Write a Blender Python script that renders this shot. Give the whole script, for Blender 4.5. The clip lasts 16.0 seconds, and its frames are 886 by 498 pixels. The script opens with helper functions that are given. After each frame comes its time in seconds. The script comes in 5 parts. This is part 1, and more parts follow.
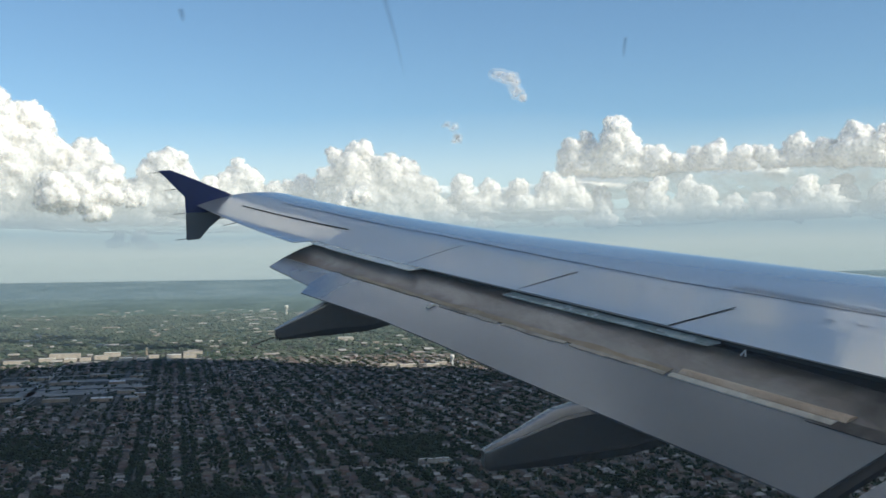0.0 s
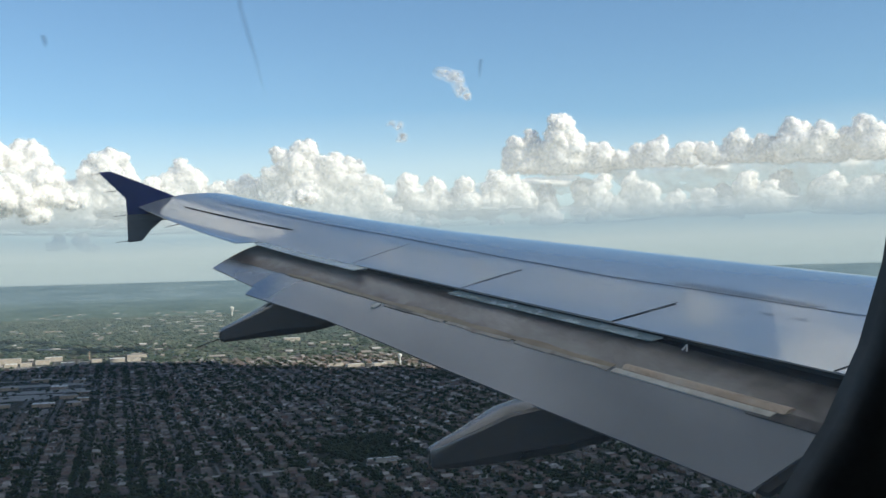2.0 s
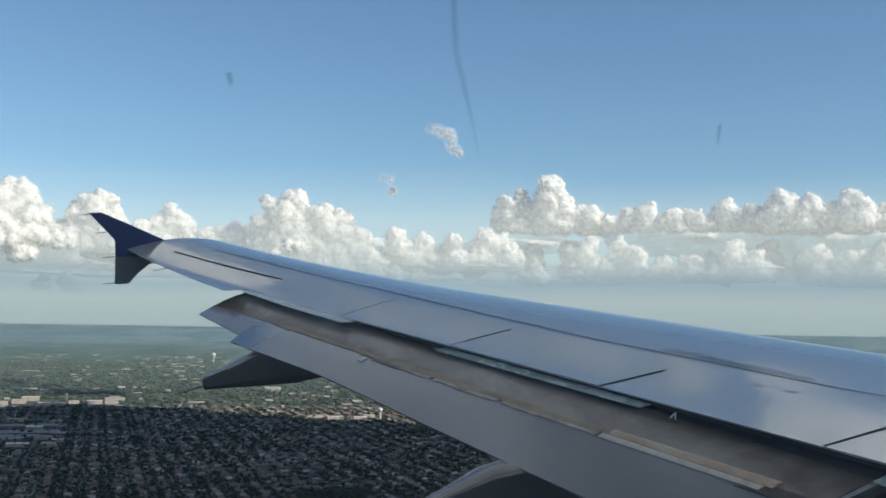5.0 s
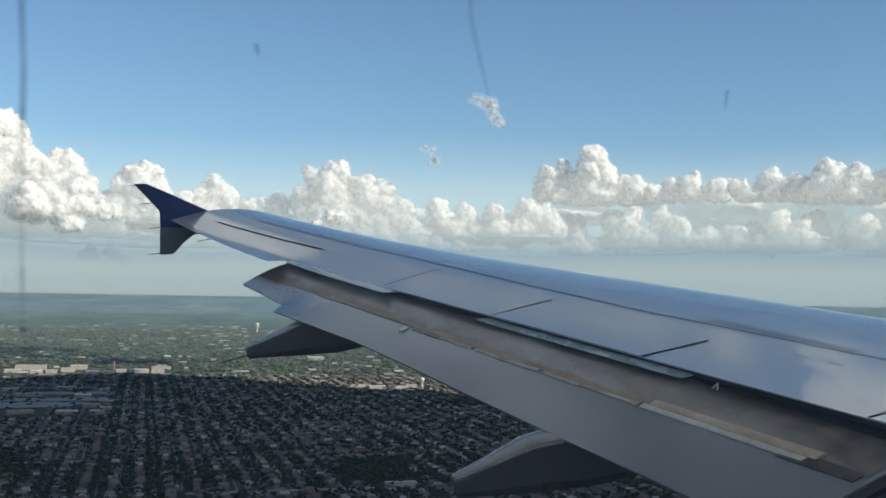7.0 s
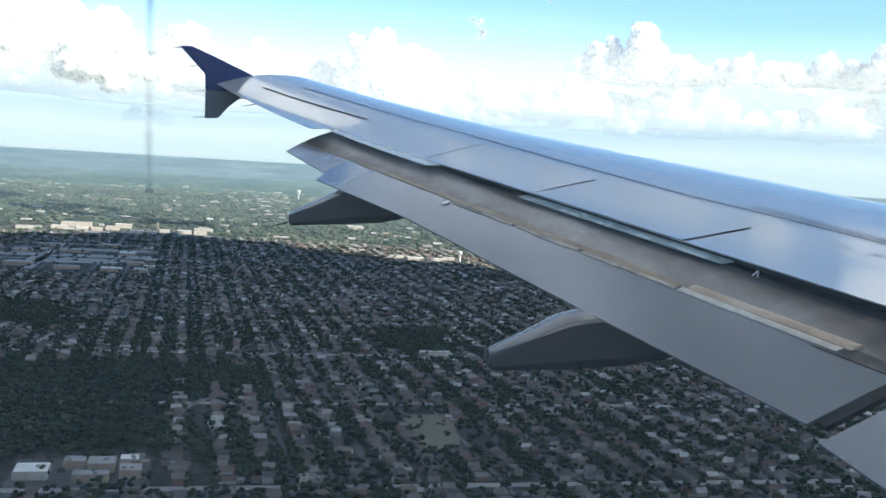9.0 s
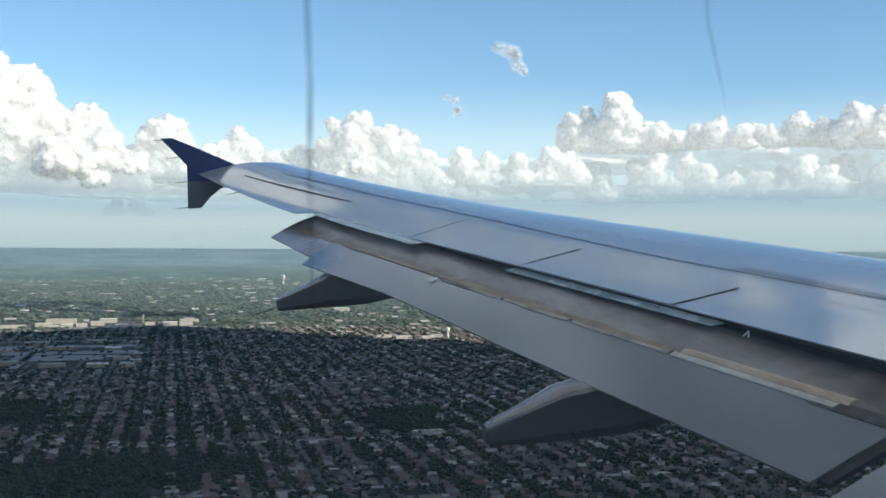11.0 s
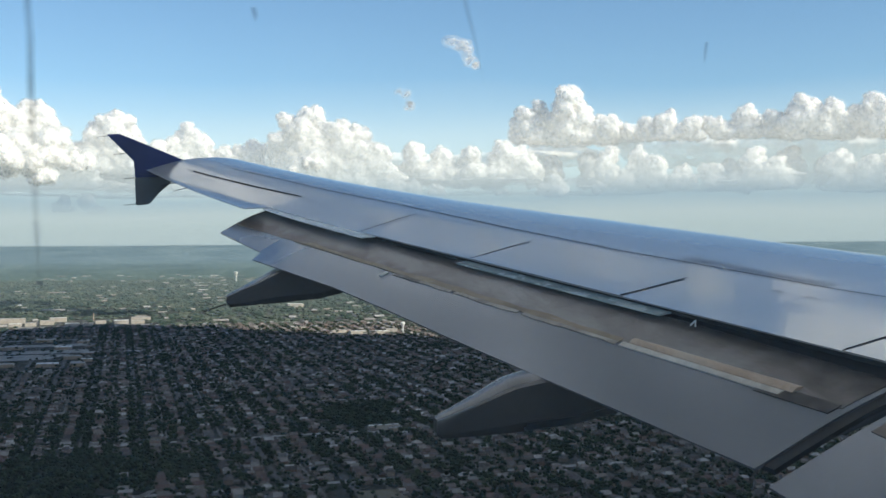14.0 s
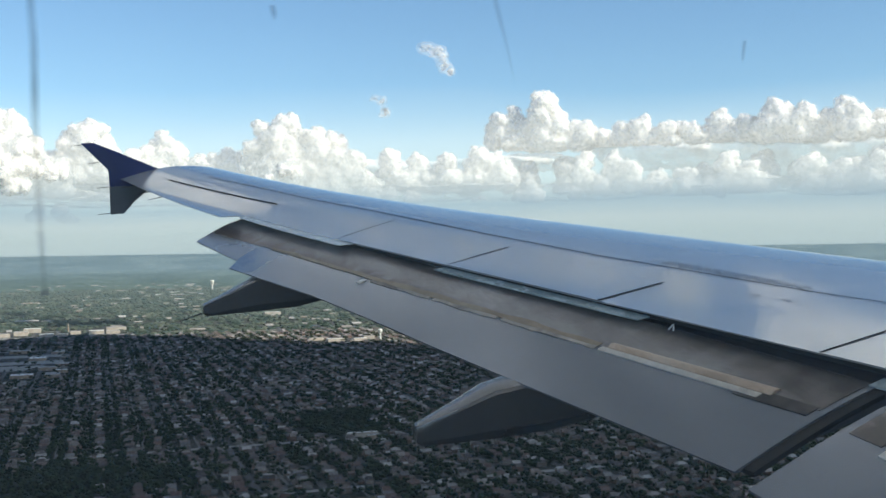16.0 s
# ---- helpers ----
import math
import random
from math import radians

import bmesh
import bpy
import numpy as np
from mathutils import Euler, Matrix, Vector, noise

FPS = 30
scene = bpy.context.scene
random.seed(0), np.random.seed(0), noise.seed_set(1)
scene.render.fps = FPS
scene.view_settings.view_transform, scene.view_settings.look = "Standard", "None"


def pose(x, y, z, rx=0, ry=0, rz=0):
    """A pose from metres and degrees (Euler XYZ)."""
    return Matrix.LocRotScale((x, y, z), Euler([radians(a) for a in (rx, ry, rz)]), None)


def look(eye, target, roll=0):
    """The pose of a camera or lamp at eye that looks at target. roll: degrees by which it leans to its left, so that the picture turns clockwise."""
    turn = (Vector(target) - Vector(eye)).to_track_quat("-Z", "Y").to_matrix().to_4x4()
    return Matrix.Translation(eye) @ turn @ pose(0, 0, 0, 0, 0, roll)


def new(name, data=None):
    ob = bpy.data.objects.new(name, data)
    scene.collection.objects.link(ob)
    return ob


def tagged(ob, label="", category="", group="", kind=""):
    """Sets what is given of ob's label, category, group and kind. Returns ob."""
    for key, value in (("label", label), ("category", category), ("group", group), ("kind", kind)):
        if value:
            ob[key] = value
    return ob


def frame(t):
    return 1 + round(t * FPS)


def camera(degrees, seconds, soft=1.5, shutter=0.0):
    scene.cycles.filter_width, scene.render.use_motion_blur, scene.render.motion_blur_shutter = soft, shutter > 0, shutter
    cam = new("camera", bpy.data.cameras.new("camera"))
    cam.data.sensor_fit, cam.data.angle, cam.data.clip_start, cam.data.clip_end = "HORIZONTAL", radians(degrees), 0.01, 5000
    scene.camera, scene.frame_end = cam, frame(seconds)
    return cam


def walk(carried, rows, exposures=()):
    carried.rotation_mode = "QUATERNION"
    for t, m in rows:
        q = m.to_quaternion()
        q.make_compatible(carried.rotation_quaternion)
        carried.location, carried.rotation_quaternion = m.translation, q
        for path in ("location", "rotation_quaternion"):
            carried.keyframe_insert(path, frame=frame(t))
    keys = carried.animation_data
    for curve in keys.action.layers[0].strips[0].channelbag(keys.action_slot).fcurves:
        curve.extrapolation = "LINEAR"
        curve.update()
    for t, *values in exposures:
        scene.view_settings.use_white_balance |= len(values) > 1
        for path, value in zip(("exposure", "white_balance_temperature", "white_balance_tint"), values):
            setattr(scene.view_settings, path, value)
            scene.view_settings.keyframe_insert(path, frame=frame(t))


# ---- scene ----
H = 240.0  # height of the eye over the ground

# ---- camera ----
cam = camera(44.85, 16.0, 1.5)
PATH = [
    (0.0, -2.7526, 1.9456, 240.7246, 91.421, 0.855, -14.150),
    (0.5, -2.7601, 1.9633, 240.7442, 90.855, 0.787, -14.532),
    (1.0, -2.7513, 1.9648, 240.7399, 91.184, 1.103, -15.012),
    (1.5, -2.7387, 1.9446, 240.7315, 91.503, 1.314, -16.394),
    (2.0, -2.7411, 1.9337, 240.7265, 91.293, 1.598, -16.996),
    (2.5, -2.7409, 1.9614, 240.7263, 91.674, 1.145, -17.367),
    (3.0, -2.7516, 1.9762, 240.7371, 93.220, 0.592, -18.087),
    (3.5, -2.7766, 1.9720, 240.7278, 94.205, -0.153, -18.049),
    (6.0, -2.7601, 1.9763, 240.7358, 94.200, -1.500, -17.286),
    (6.5, -2.7785, 1.9778, 240.7301, 93.245, 0.995, -13.179),
    (7.0, -2.7649, 1.9643, 240.7310, 92.649, -0.972, -15.606),
    (7.5, -2.7745, 1.9717, 240.7165, 89.970, -4.555, -16.034),
    (8.0, -2.7693, 1.9639, 240.7441, 86.508, -4.178, -15.016),
    (8.5, -2.7703, 1.9810, 240.7333, 85.891, -3.087, -14.224),
    (9.0, -2.7755, 1.9749, 240.7337, 85.855, -3.382, -13.403),
    (9.5, -2.7910, 1.9603, 240.7329, 87.935, -1.592, -13.434),
    (10.0, -2.8086, 1.9668, 240.7346, 89.330, -1.456, -13.902),
    (12.5, -2.7795, 1.9565, 240.7373, 90.195, 1.554, -14.803),
    (13.0, -2.7789, 1.9590, 240.7326, 90.644, 0.223, -15.593),
    (13.5, -2.7753, 1.9572, 240.7294, 89.973, 0.140, -16.153),
    (14.0, -2.7693, 1.9581, 240.7320, 89.660, 0.350, -16.755),
    (14.5, -2.7765, 1.9710, 240.7329, 89.274, -0.426, -17.098),
    (15.0, -2.7804, 1.9690, 240.7386, 88.710, -0.847, -17.262),
    (15.5, -2.7796, 1.9602, 240.7439, 88.990, 0.096, -17.359),
    (16.0, -2.7738, 1.9695, 240.7329, 89.988, 0.907, -17.996),
]
EXPOSURES = [(t, s + 0.12, 6350 if 7.8 < t < 12 else 6560, 1.0) for t, s in ((0.0, 0.06), (2.0, 0.12), (3.0, 0.10), (3.5, -0.02), (6.0, -0.08), (6.5, -0.08), (7.0, -0.08), (7.5, 0.18), (8.0, 0.64), (8.5, 0.84), (9.0, 0.90), (10.0, 0.55), (12.5, 0.18), (13.5, 0.14), (14.5, 0.22), (16.0, 0.28))]
walk(cam, [(t, pose(x, y, z, a, b, c)) for t, x, y, z, a, b, c in PATH], EXPOSURES)

# the aircraft's own axes (x forward, y outboard, z up), banked and pitched in the world
UP = Vector((0.0594, 0.0577, 1.0)).normalized()
PLANE = Matrix.Translation((0, 0, H)) @ UP.rotation_difference(Vector((0, 0, 1))).to_matrix().to_4x4()

# ---- world, sun ----
SUN_AZ, SUN_EL = -42.0, 34.0  # where the sun stands, degrees
world = bpy.data.worlds.new("sky")
scene.world = world
world.use_nodes = True
wn = world.node_tree
wn.nodes.clear()
sky = wn.nodes.new("ShaderNodeTexSky")
sky.sky_type, sky.sun_disc = "NISHITA", False
sky.sun_elevation, sky.sun_rotation = radians(SUN_EL), radians(90 - SUN_AZ)
sky.air_density, sky.dust_density, sky.ozone_density = 1.0, 0.05, 5.0
wbg = wn.nodes.new("ShaderNodeBackground")
wbg.inputs["Strength"].default_value = 0.120
wout = wn.nodes.new("ShaderNodeOutputWorld")
wn.links.new(sky.outputs[0], wbg.inputs["Color"])
wn.links.new(wbg.outputs[0], wout.inputs["Surface"])

sun_data = bpy.data.lights.new("sun", "SUN")
sun_data.energy, sun_data.angle, sun_data.color = 5.0, radians(0.5), (1.0, 0.90, 0.78)
sun = new("sun", sun_data)
sun_from = Vector((math.cos(radians(SUN_AZ)) * math.cos(radians(SUN_EL)), math.sin(radians(SUN_AZ)) * math.cos(radians(SUN_EL)), math.sin(radians(SUN_EL))))
sun.matrix_world = look(sun_from * 1000 + Vector((0, 0, H)), Vector((0, 0, H)))


# ---- materials ----
def material(name, color, rough=0.6, metal=0.0, spec=0.5):
    m = bpy.data.materials.new(name)
    m.use_nodes = True
    b = m.node_tree.nodes["Principled BSDF"]
    b.inputs["Base Color"].default_value = (*color, 1)
    b.inputs["Roughness"].default_value = rough
    b.inputs["Metallic"].default_value = metal
    b.inputs["Specular IOR Level"].default_value = spec
    return m


def node(m, kind, **inputs):
    n = m.node_tree.nodes.new(kind)
    for k, v in inputs.items():
        n.inputs[k.replace("_", " ")].default_value = v
    return n


def wire(m, a, b):
    m.node_tree.links.new(a, b)


def coords(m, stretch=(1, 1, 1), which="Object"):
    tc = node(m, "ShaderNodeTexCoord")
    mp = node(m, "ShaderNodeMapping")
    mp.inputs["Scale"].default_value = stretch
    wire(m, tc.outputs[which], mp.inputs["Vector"])
    return mp.outputs[0]


def ramp(m, fac, stops):
    r = node(m, "ShaderNodeValToRGB")
    e = r.color_ramp.elements
    while len(e) < len(stops):
        e.new(0.5)
    for el, (p, c) in zip(e, stops):
        el.position, el.color = p, (*c, 1)
    wire(m, fac, r.inputs["Fac"])
    return r.outputs["Color"]


def mixed(m, fac, a, b, how="MIX"):
    n = node(m, "ShaderNodeMix")
    n.data_type, n.blend_type = "RGBA", how
    for sock, v in ((n.inputs[0], fac), (n.inputs[6], a), (n.inputs[7], b)):
        if hasattr(v, "is_linked"):
            wire(m, v, sock)
        elif isinstance(v, tuple):
            sock.default_value = (*v, 1)
        else:
            sock.default_value = v
    return n.outputs[2]


def noisy(name, stops, scale=1.0, detail=6, rough=0.6, metal=0.0, bump=0.0, stretch=(1, 1, 1), fine=None, spec=0.5, distortion=0.0, even=False):
    """A surface with a coarse stain pattern, a finer grain on top and relief."""
    m = material(name, stops[0][1], rough, metal, spec)
    b = m.node_tree.nodes["Principled BSDF"]
    v = coords(m, stretch)
    n = node(m, "ShaderNodeTexNoise", Scale=scale, Detail=detail, Distortion=distortion)
    wire(m, v, n.inputs["Vector"])
    col = ramp(m, n.outputs["Fac"], stops)
    g = node(m, "ShaderNodeTexNoise", Scale=fine or scale * 9, Detail=3)
    wire(m, v, g.inputs["Vector"])
    low = 0.95 if even else 0.8
    grain = ramp(m, g.outputs["Fac"], [(0.3, (low, low, low)), (0.7, (1, 1, 1))])
    wire(m, mixed(m, 1.0, col, grain, "MULTIPLY"), b.inputs["Base Color"])
    if even:
        return m
    rr = ramp(m, n.outputs["Fac"], [(0.3, (rough * 0.8,) * 3), (0.7, (min(1, rough * 1.25),) * 3)])
    wire(m, rr, b.inputs["Roughness"])
    if bump:
        bp = node(m, "ShaderNodeBump", Strength=bump, Distance=0.02)
        wire(m, g.outputs["Fac"], bp.inputs["Height"])
        wire(m, bp.outputs[0], b.inputs["Normal"])
    return m


def per_island(name, colors, rough=0.8, noise_scale=0.3):
    m = material(name, colors[0], rough)
    b = m.node_tree.nodes["Principled BSDF"]
    g = node(m, "ShaderNodeNewGeometry")
    r = ramp(m, g.outputs["Random Per Island"], [((i + 0.5) / len(colors), c) for i, c in enumerate(colors)])
    n = node(m, "ShaderNodeTexNoise", Scale=noise_scale, Detail=4)
    wire(m, coords(m), n.inputs["Vector"])
    k = ramp(m, n.outputs["Fac"], [(0.3, (0.7, 0.7, 0.7)), (0.7, (1.1, 1.1, 1.1))])
    wire(m, mixed(m, 1.0, r, k, "MULTIPLY"), b.inputs["Base Color"])
    return m


def per_object(name, colors, rough=0.8):
    m = material(name, colors[0], rough)
    b = m.node_tree.nodes["Principled BSDF"]
    g = node(m, "ShaderNodeObjectInfo")
    r = ramp(m, g.outputs["Random"], [((i + 0.5) / len(colors), c) for i, c in enumerate(colors)])
    n = node(m, "ShaderNodeTexNoise", Scale=0.8, Detail=4)
    wire(m, coords(m), n.inputs["Vector"])
    k = ramp(m, n.outputs["Fac"], [(0.3, (0.75, 0.75, 0.75)), (0.7, (1.1, 1.1, 1.1))])
    wire(m, mixed(m, 1.0, r, k, "MULTIPLY"), b.inputs["Base Color"])
    return m


WING = noisy("wing_paint", [(0.3, (0.68, 0.665, 0.655)), (0.55, (0.72, 0.705, 0.695)), (0.75, (0.76, 0.745, 0.735))], 0.6, 3, 0.11, 0.52, 0.0, (1, 1, 1), 26, spec=0.6, even=True)
# flap paint bluer and darker than the wing's: reflected sky put into the colour
WING_GREY = noisy("flap_paint_sky_tinted", [(0.25, (0.30, 0.325, 0.375)), (0.75, (0.375, 0.40, 0.45))], 0.45, 3, 0.18, 0.6, 0.0, (1, 1, 1), 7, even=True)
SOOT_SHADED = noisy("sooty_shaded_flap_skin", [(0.30, (0.15, 0.128, 0.118)), (0.45, (0.33, 0.305, 0.298)), (0.66, (0.52, 0.50, 0.495))], 1.1, 9, 0.34, 0.35, 0.03, (2.2, 0.7, 1), 22, distortion=0.6)
# over the soot, the cove's shade is painted darker towards the nose
shade_uv = node(SOOT_SHADED, "ShaderNodeUVMap")
shade_sep = node(SOOT_SHADED, "ShaderNodeSeparateXYZ")
wire(SOOT_SHADED, shade_uv.outputs[0], shade_sep.inputs[0])
shade_map = node(SOOT_SHADED, "ShaderNodeMapping")
shade_map.inputs["Scale"].default_value = (46.0, 1.6, 1.0)
wire(SOOT_SHADED, shade_uv.outputs[0], shade_map.inputs["Vector"])
shade_n = node(SOOT_SHADED, "ShaderNodeTexNoise", Scale=1.0, Detail=5, Distortion=0.5)
wire(SOOT_SHADED, shade_map.outputs[0], shade_n.inputs["Vector"])
shade_k = node(SOOT_SHADED, "ShaderNodeMath")
shade_k.operation = "MULTIPLY_ADD"
shade_k.inputs[1].default_value = 0.40
wire(SOOT_SHADED, shade_n.outputs["Fac"], shade_k.inputs[0])
wire(SOOT_SHADED, shade_sep.outputs[1], shade_k.inputs[2])
soot_b = SOOT_SHADED.node_tree.nodes["Principled BSDF"]
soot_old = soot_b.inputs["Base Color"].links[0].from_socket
wire(SOOT_SHADED, mixed(SOOT_SHADED, 1.0, soot_old, ramp(SOOT_SHADED, shade_k.outputs[0], [(0.32, (0.24, 0.23, 0.225)), (0.50, (0.66, 0.645, 0.635)), (0.68, (1.0, 0.985, 0.98)), (0.82, (1.0, 0.98, 0.96)), (0.93, (0.66, 0.55, 0.47))]), "MULTIPLY"), soot_b.inputs["Base Color"])
TAN = noisy("tan_primer", [(0.3, (0.30, 0.23, 0.16)), (0.6, (0.46, 0.37, 0.27)), (0.8, (0.55, 0.47, 0.37))], 3.0, 6, 0.55, 0.0, 0.05)
CREAM = noisy("cream_panel_paint", [(0.30, (0.36, 0.30, 0.25)), (0.42, (0.74, 0.67, 0.59)), (0.7, (0.88, 0.84, 0.78))], 3.0, 8, 0.4, 0.0, 0.03)
PLATE = noisy("scuffed_access_plate", [(0.36, (0.17, 0.14, 0.12)), (0.48, (0.44, 0.38, 0.33)), (0.66, (0.68, 0.61, 0.53))], 2.2, 9, 0.4, 0.1, 0.03, (1, 1, 1), distortion=0.8)
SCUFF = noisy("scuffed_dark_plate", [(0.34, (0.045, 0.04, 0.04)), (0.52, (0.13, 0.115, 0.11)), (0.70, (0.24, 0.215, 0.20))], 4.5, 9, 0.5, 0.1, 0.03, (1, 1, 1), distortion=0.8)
PANEL = noisy("cream_tan_panel", [(0.3, (0.42, 0.30, 0.21)), (0.5, (0.68, 0.51, 0.38)), (0.75, (0.80, 0.67, 0.55))], 2.5, 7, 0.33, 0.0, 0.03, (3, 1, 1))
BLUE = noisy("deep_blue_paint", [(0.3, (0.012, 0.020, 0.12)), (0.7, (0.018, 0.030, 0.17))], 1.5, 4, 0.3, 0.0, 0.0)
FENCE_GREY = noisy("fence_grey_paint", [(0.3, (0.12, 0.13, 0.15)), (0.7, (0.17, 0.18, 0.20))], 1.5, 4, 0.4, 0.0, 0.0)
FAIRING = noisy("fairing_grey_paint", [(0.3, (0.24, 0.235, 0.24)), (0.7, (0.30, 0.295, 0.30))], 1.3, 4, 0.27, 0.70, 0.0, (0.5, 1, 2), even=True)
# near black for painted cove shade, and for the end seal and wicks
DARK = noisy("near_black_shade_and_seals", [(0.3, (0.012, 0.012, 0.014)), (0.7, (0.03, 0.03, 0.032))], 6.0, 4, 0.6)
SEAM = material("seam_sealant", (0.016, 0.016, 0.018), 0.9, 0, 0.0)
LIP = noisy("bare_metal_lip", [(0.3, (0.50, 0.58, 0.60)), (0.7, (0.70, 0.78, 0.79))], 5.0, 6, 0.25, 0.12)
WHITE = noisy("white_lip_paint", [(0.3, (0.84, 0.85, 0.85)), (0.7, (0.92, 0.92, 0.92))], 4.0, 4, 0.3, 0.0)
RUBBER = noisy("black_rubber", [(0.3, (0.03, 0.03, 0.032)), (0.7, (0.05, 0.05, 0.052))], 60.0, 3, 0.55)
PLASTIC = noisy("cabin_plastic", [(0.3, (0.66, 0.65, 0.63)), (0.7, (0.72, 0.71, 0.69))], 30.0, 3, 0.5, bump=0.02)
MARK = material("dark_stencil_paint", (0.13, 0.13, 0.15), 0.7, 0, 0.2)


# ---- mesh helpers ----
def mesh_of(name, verts, faces, mat=None, smooth=False):
    me = bpy.data.meshes.new(name)
    me.from_pydata([tuple(v) for v in verts], [], [tuple(f) for f in faces])
    if mat:
        me.materials.append(mat)
    if smooth:
        for p in me.polygons:
            p.use_smooth = True
    me.update()
    return me


def tri_mesh(name, V, F, mat, smooth=False):
    """Fast mesh of triangles from arrays."""
    me = bpy.data.meshes.new(name)
    V, F = np.asarray(V, np.float32), np.asarray(F, np.int32)
    me.vertices.add(len(V))
    me.vertices.foreach_set("co", V.ravel())
    me.loops.add(F.size)
    me.loops.foreach_set("vertex_index", F.ravel())
    me.polygons.add(len(F))
    me.polygons.foreach_set("loop_start", np.arange(0, F.size, 3, dtype=np.int32))
    me.polygons.foreach_set("use_smooth", np.full(len(F), smooth))
    me.materials.append(mat)
    me.update(calc_edges=True)
    return me


def piece(name, me, parent=None, label="", m=None):
    ob = new(name, me)
    if parent is not None:
        ob.parent = parent
    if m is not None:
        ob.matrix_local = m
    if label:
        ob["label"] = label
    return ob


def grid_mesh(name, rows, mat, smooth=True, closed=False):
    """Skins rows of points into quads; closed joins each row's end to its start and caps the ends."""
    n = len(rows[0])
    verts = [p for r in rows for p in r]
    faces = []
    for i in range(len(rows) - 1):
        for j in range(n if closed else n - 1):
            k = (j + 1) % n
            faces.append((i * n + j, i * n + k, (i + 1) * n + k, (i + 1) * n + j))
    if closed:
        faces.append(tuple(range(n))[::-1])
        faces.append(tuple((len(rows) - 1) * n + j for j in range(n)))
    me = mesh_of(name, verts, faces, mat)
    bm = bmesh.new()
    bm.from_mesh(me)
    bmesh.ops.recalc_face_normals(bm, faces=bm.faces)
    if smooth:
        for f in bm.faces:
            f.smooth = True
        for e in bm.edges:
            if len(e.link_faces) == 2 and e.calc_face_angle(0) > 0.5:
                e.smooth = False
    bm.to_mesh(me)
    bm.free()
    return me


def thing(name, label, category, group="", m=None):
    ob = new(name)
    ob.empty_display_size = 0.2
    if m is not None:
        ob.matrix_world = m
    return tagged(ob, label, category, group)


def structure(name, me, label, category, m=None):
    ob = new(name, me)
    if m is not None:
        ob.matrix_world = m
    return tagged(ob, label, category, "", "structure")


# ---- the wing ----
def te_x(y):
    if y < 6.3:
        return 1.224
    return -0.306 * (y - 10.3) - 0.1 * max(0.0, y - 14.0)


def aileron_depth(y):
    """How far the aileron reaches aft of the spoilers' line."""
    return 0.27 * (17.0 - y) / 3.0 if y > 14.0 else 0.0


def le_x(y):
    return 2.5 - 0.52 * (y - 10.3)


def te_z(y):
    return 0.1016 * (y - 10.3) + 0.0109 * max(0.0, y - 12.5) ** 2


def crest(y):
    k = y - 10.3
    return max(0.035, 0.102 + 0.0247 * k - 0.0030 * k * k)


def top(y, u, lift=0.0):
    """A point on the wing's upper skin: u is 0 at the spoilers' trailing edge, 1 at the nose."""
    x0, x1 = te_x(y), le_x(y)
    s = math.sin(math.pi / 2 * max(0.0, u) / 0.55) if u < 0.55 else math.sqrt(max(0.0, 1 - ((u - 0.55) / 0.45) ** 2))
    return Vector((x0 + u * (x1 - x0), y, te_z(y) + crest(y) * s + lift))


def u_at(y, x):
    return (x - te_x(y)) / (le_x(y) - te_x(y))


def under(y, u):
    x0, x1 = te_x(y), le_x(y)
    t = 0.11 * (x1 - x0)
    s = 4 * max(0.0, u) * (1 - u) * (0.6 + 0.6 * u)
    return Vector((x0 + u * (x1 - x0), y, te_z(y) - 0.007 - 0.03 * min(1.0, max(0.0, u) / 0.08) - t * s))


wing = thing("wing", "grey painted airliner wing with extended flaps and a blue tip fence", "wing", m=PLANE)
US = [0, 0.02, 0.06, 0.12, 0.18, 0.25, 0.32, 0.4, 0.48, 0.55, 0.63, 0.7, 0.77, 0.83, 0.88, 0.92, 0.955, 0.98, 0.993, 1.0]
YS = [2.2, 3.5, 5.0, 6.25, 6.35] + [6.35 + 0.4 * i for i in range(1, 19)] + [13.78, 13.99, 14.01, 14.3, 14.6, 14.9, 15.2, 15.5, 15.8, 16.1, 16.4, 16.7, 16.98]
rows = []
for y in YS:
    ua = -aileron_depth(y) / (le_x(y) - te_x(y))
    rows.append([top(y, ua)] + [top(y, u) for u in US] + [under(y, u) for u in reversed(US[:-1])] + [under(y, ua)])
piece("skin", grid_mesh("skin", rows, WING, True, True), wing, "light grey glossy upper wing skin")


def line_on_top(name, pts, width, mat, lift=0.010, parent=None, label=""):
    """A narrow strip over points (y, x) of the upper skin."""
    rws = []
    n = 14
    for i in range(len(pts) - 1):
        for j in range(n + (i == len(pts) - 2)):
            f = j / n
            y = pts[i][0] + (pts[i + 1][0] - pts[i][0]) * f
            x = pts[i][1] + (pts[i + 1][1] - pts[i][1]) * f
            dy, dx = pts[i + 1][0] - pts[i][0], pts[i + 1][1] - pts[i][1]
            l = math.hypot(dx, dy)
            ox, oy = -dy / l * width / 2, dx / l * width / 2
            rws.append([top(y + s * oy, u_at(y + s * oy, x + s * ox), lift) for s in (-1, 0, 1)])
    return piece(name, grid_mesh(name, rws, mat, True), parent or wing, label)


# spoilers: four hinged panels along the trailing edge, with dark joints between them
SPOILER_Y = [(12.022, 10.317), (10.303, 8.637), (8.623, 6.957), (6.943, 6.40)]
SKEW = 0.306  # the panel ends stand square to the trailing edge


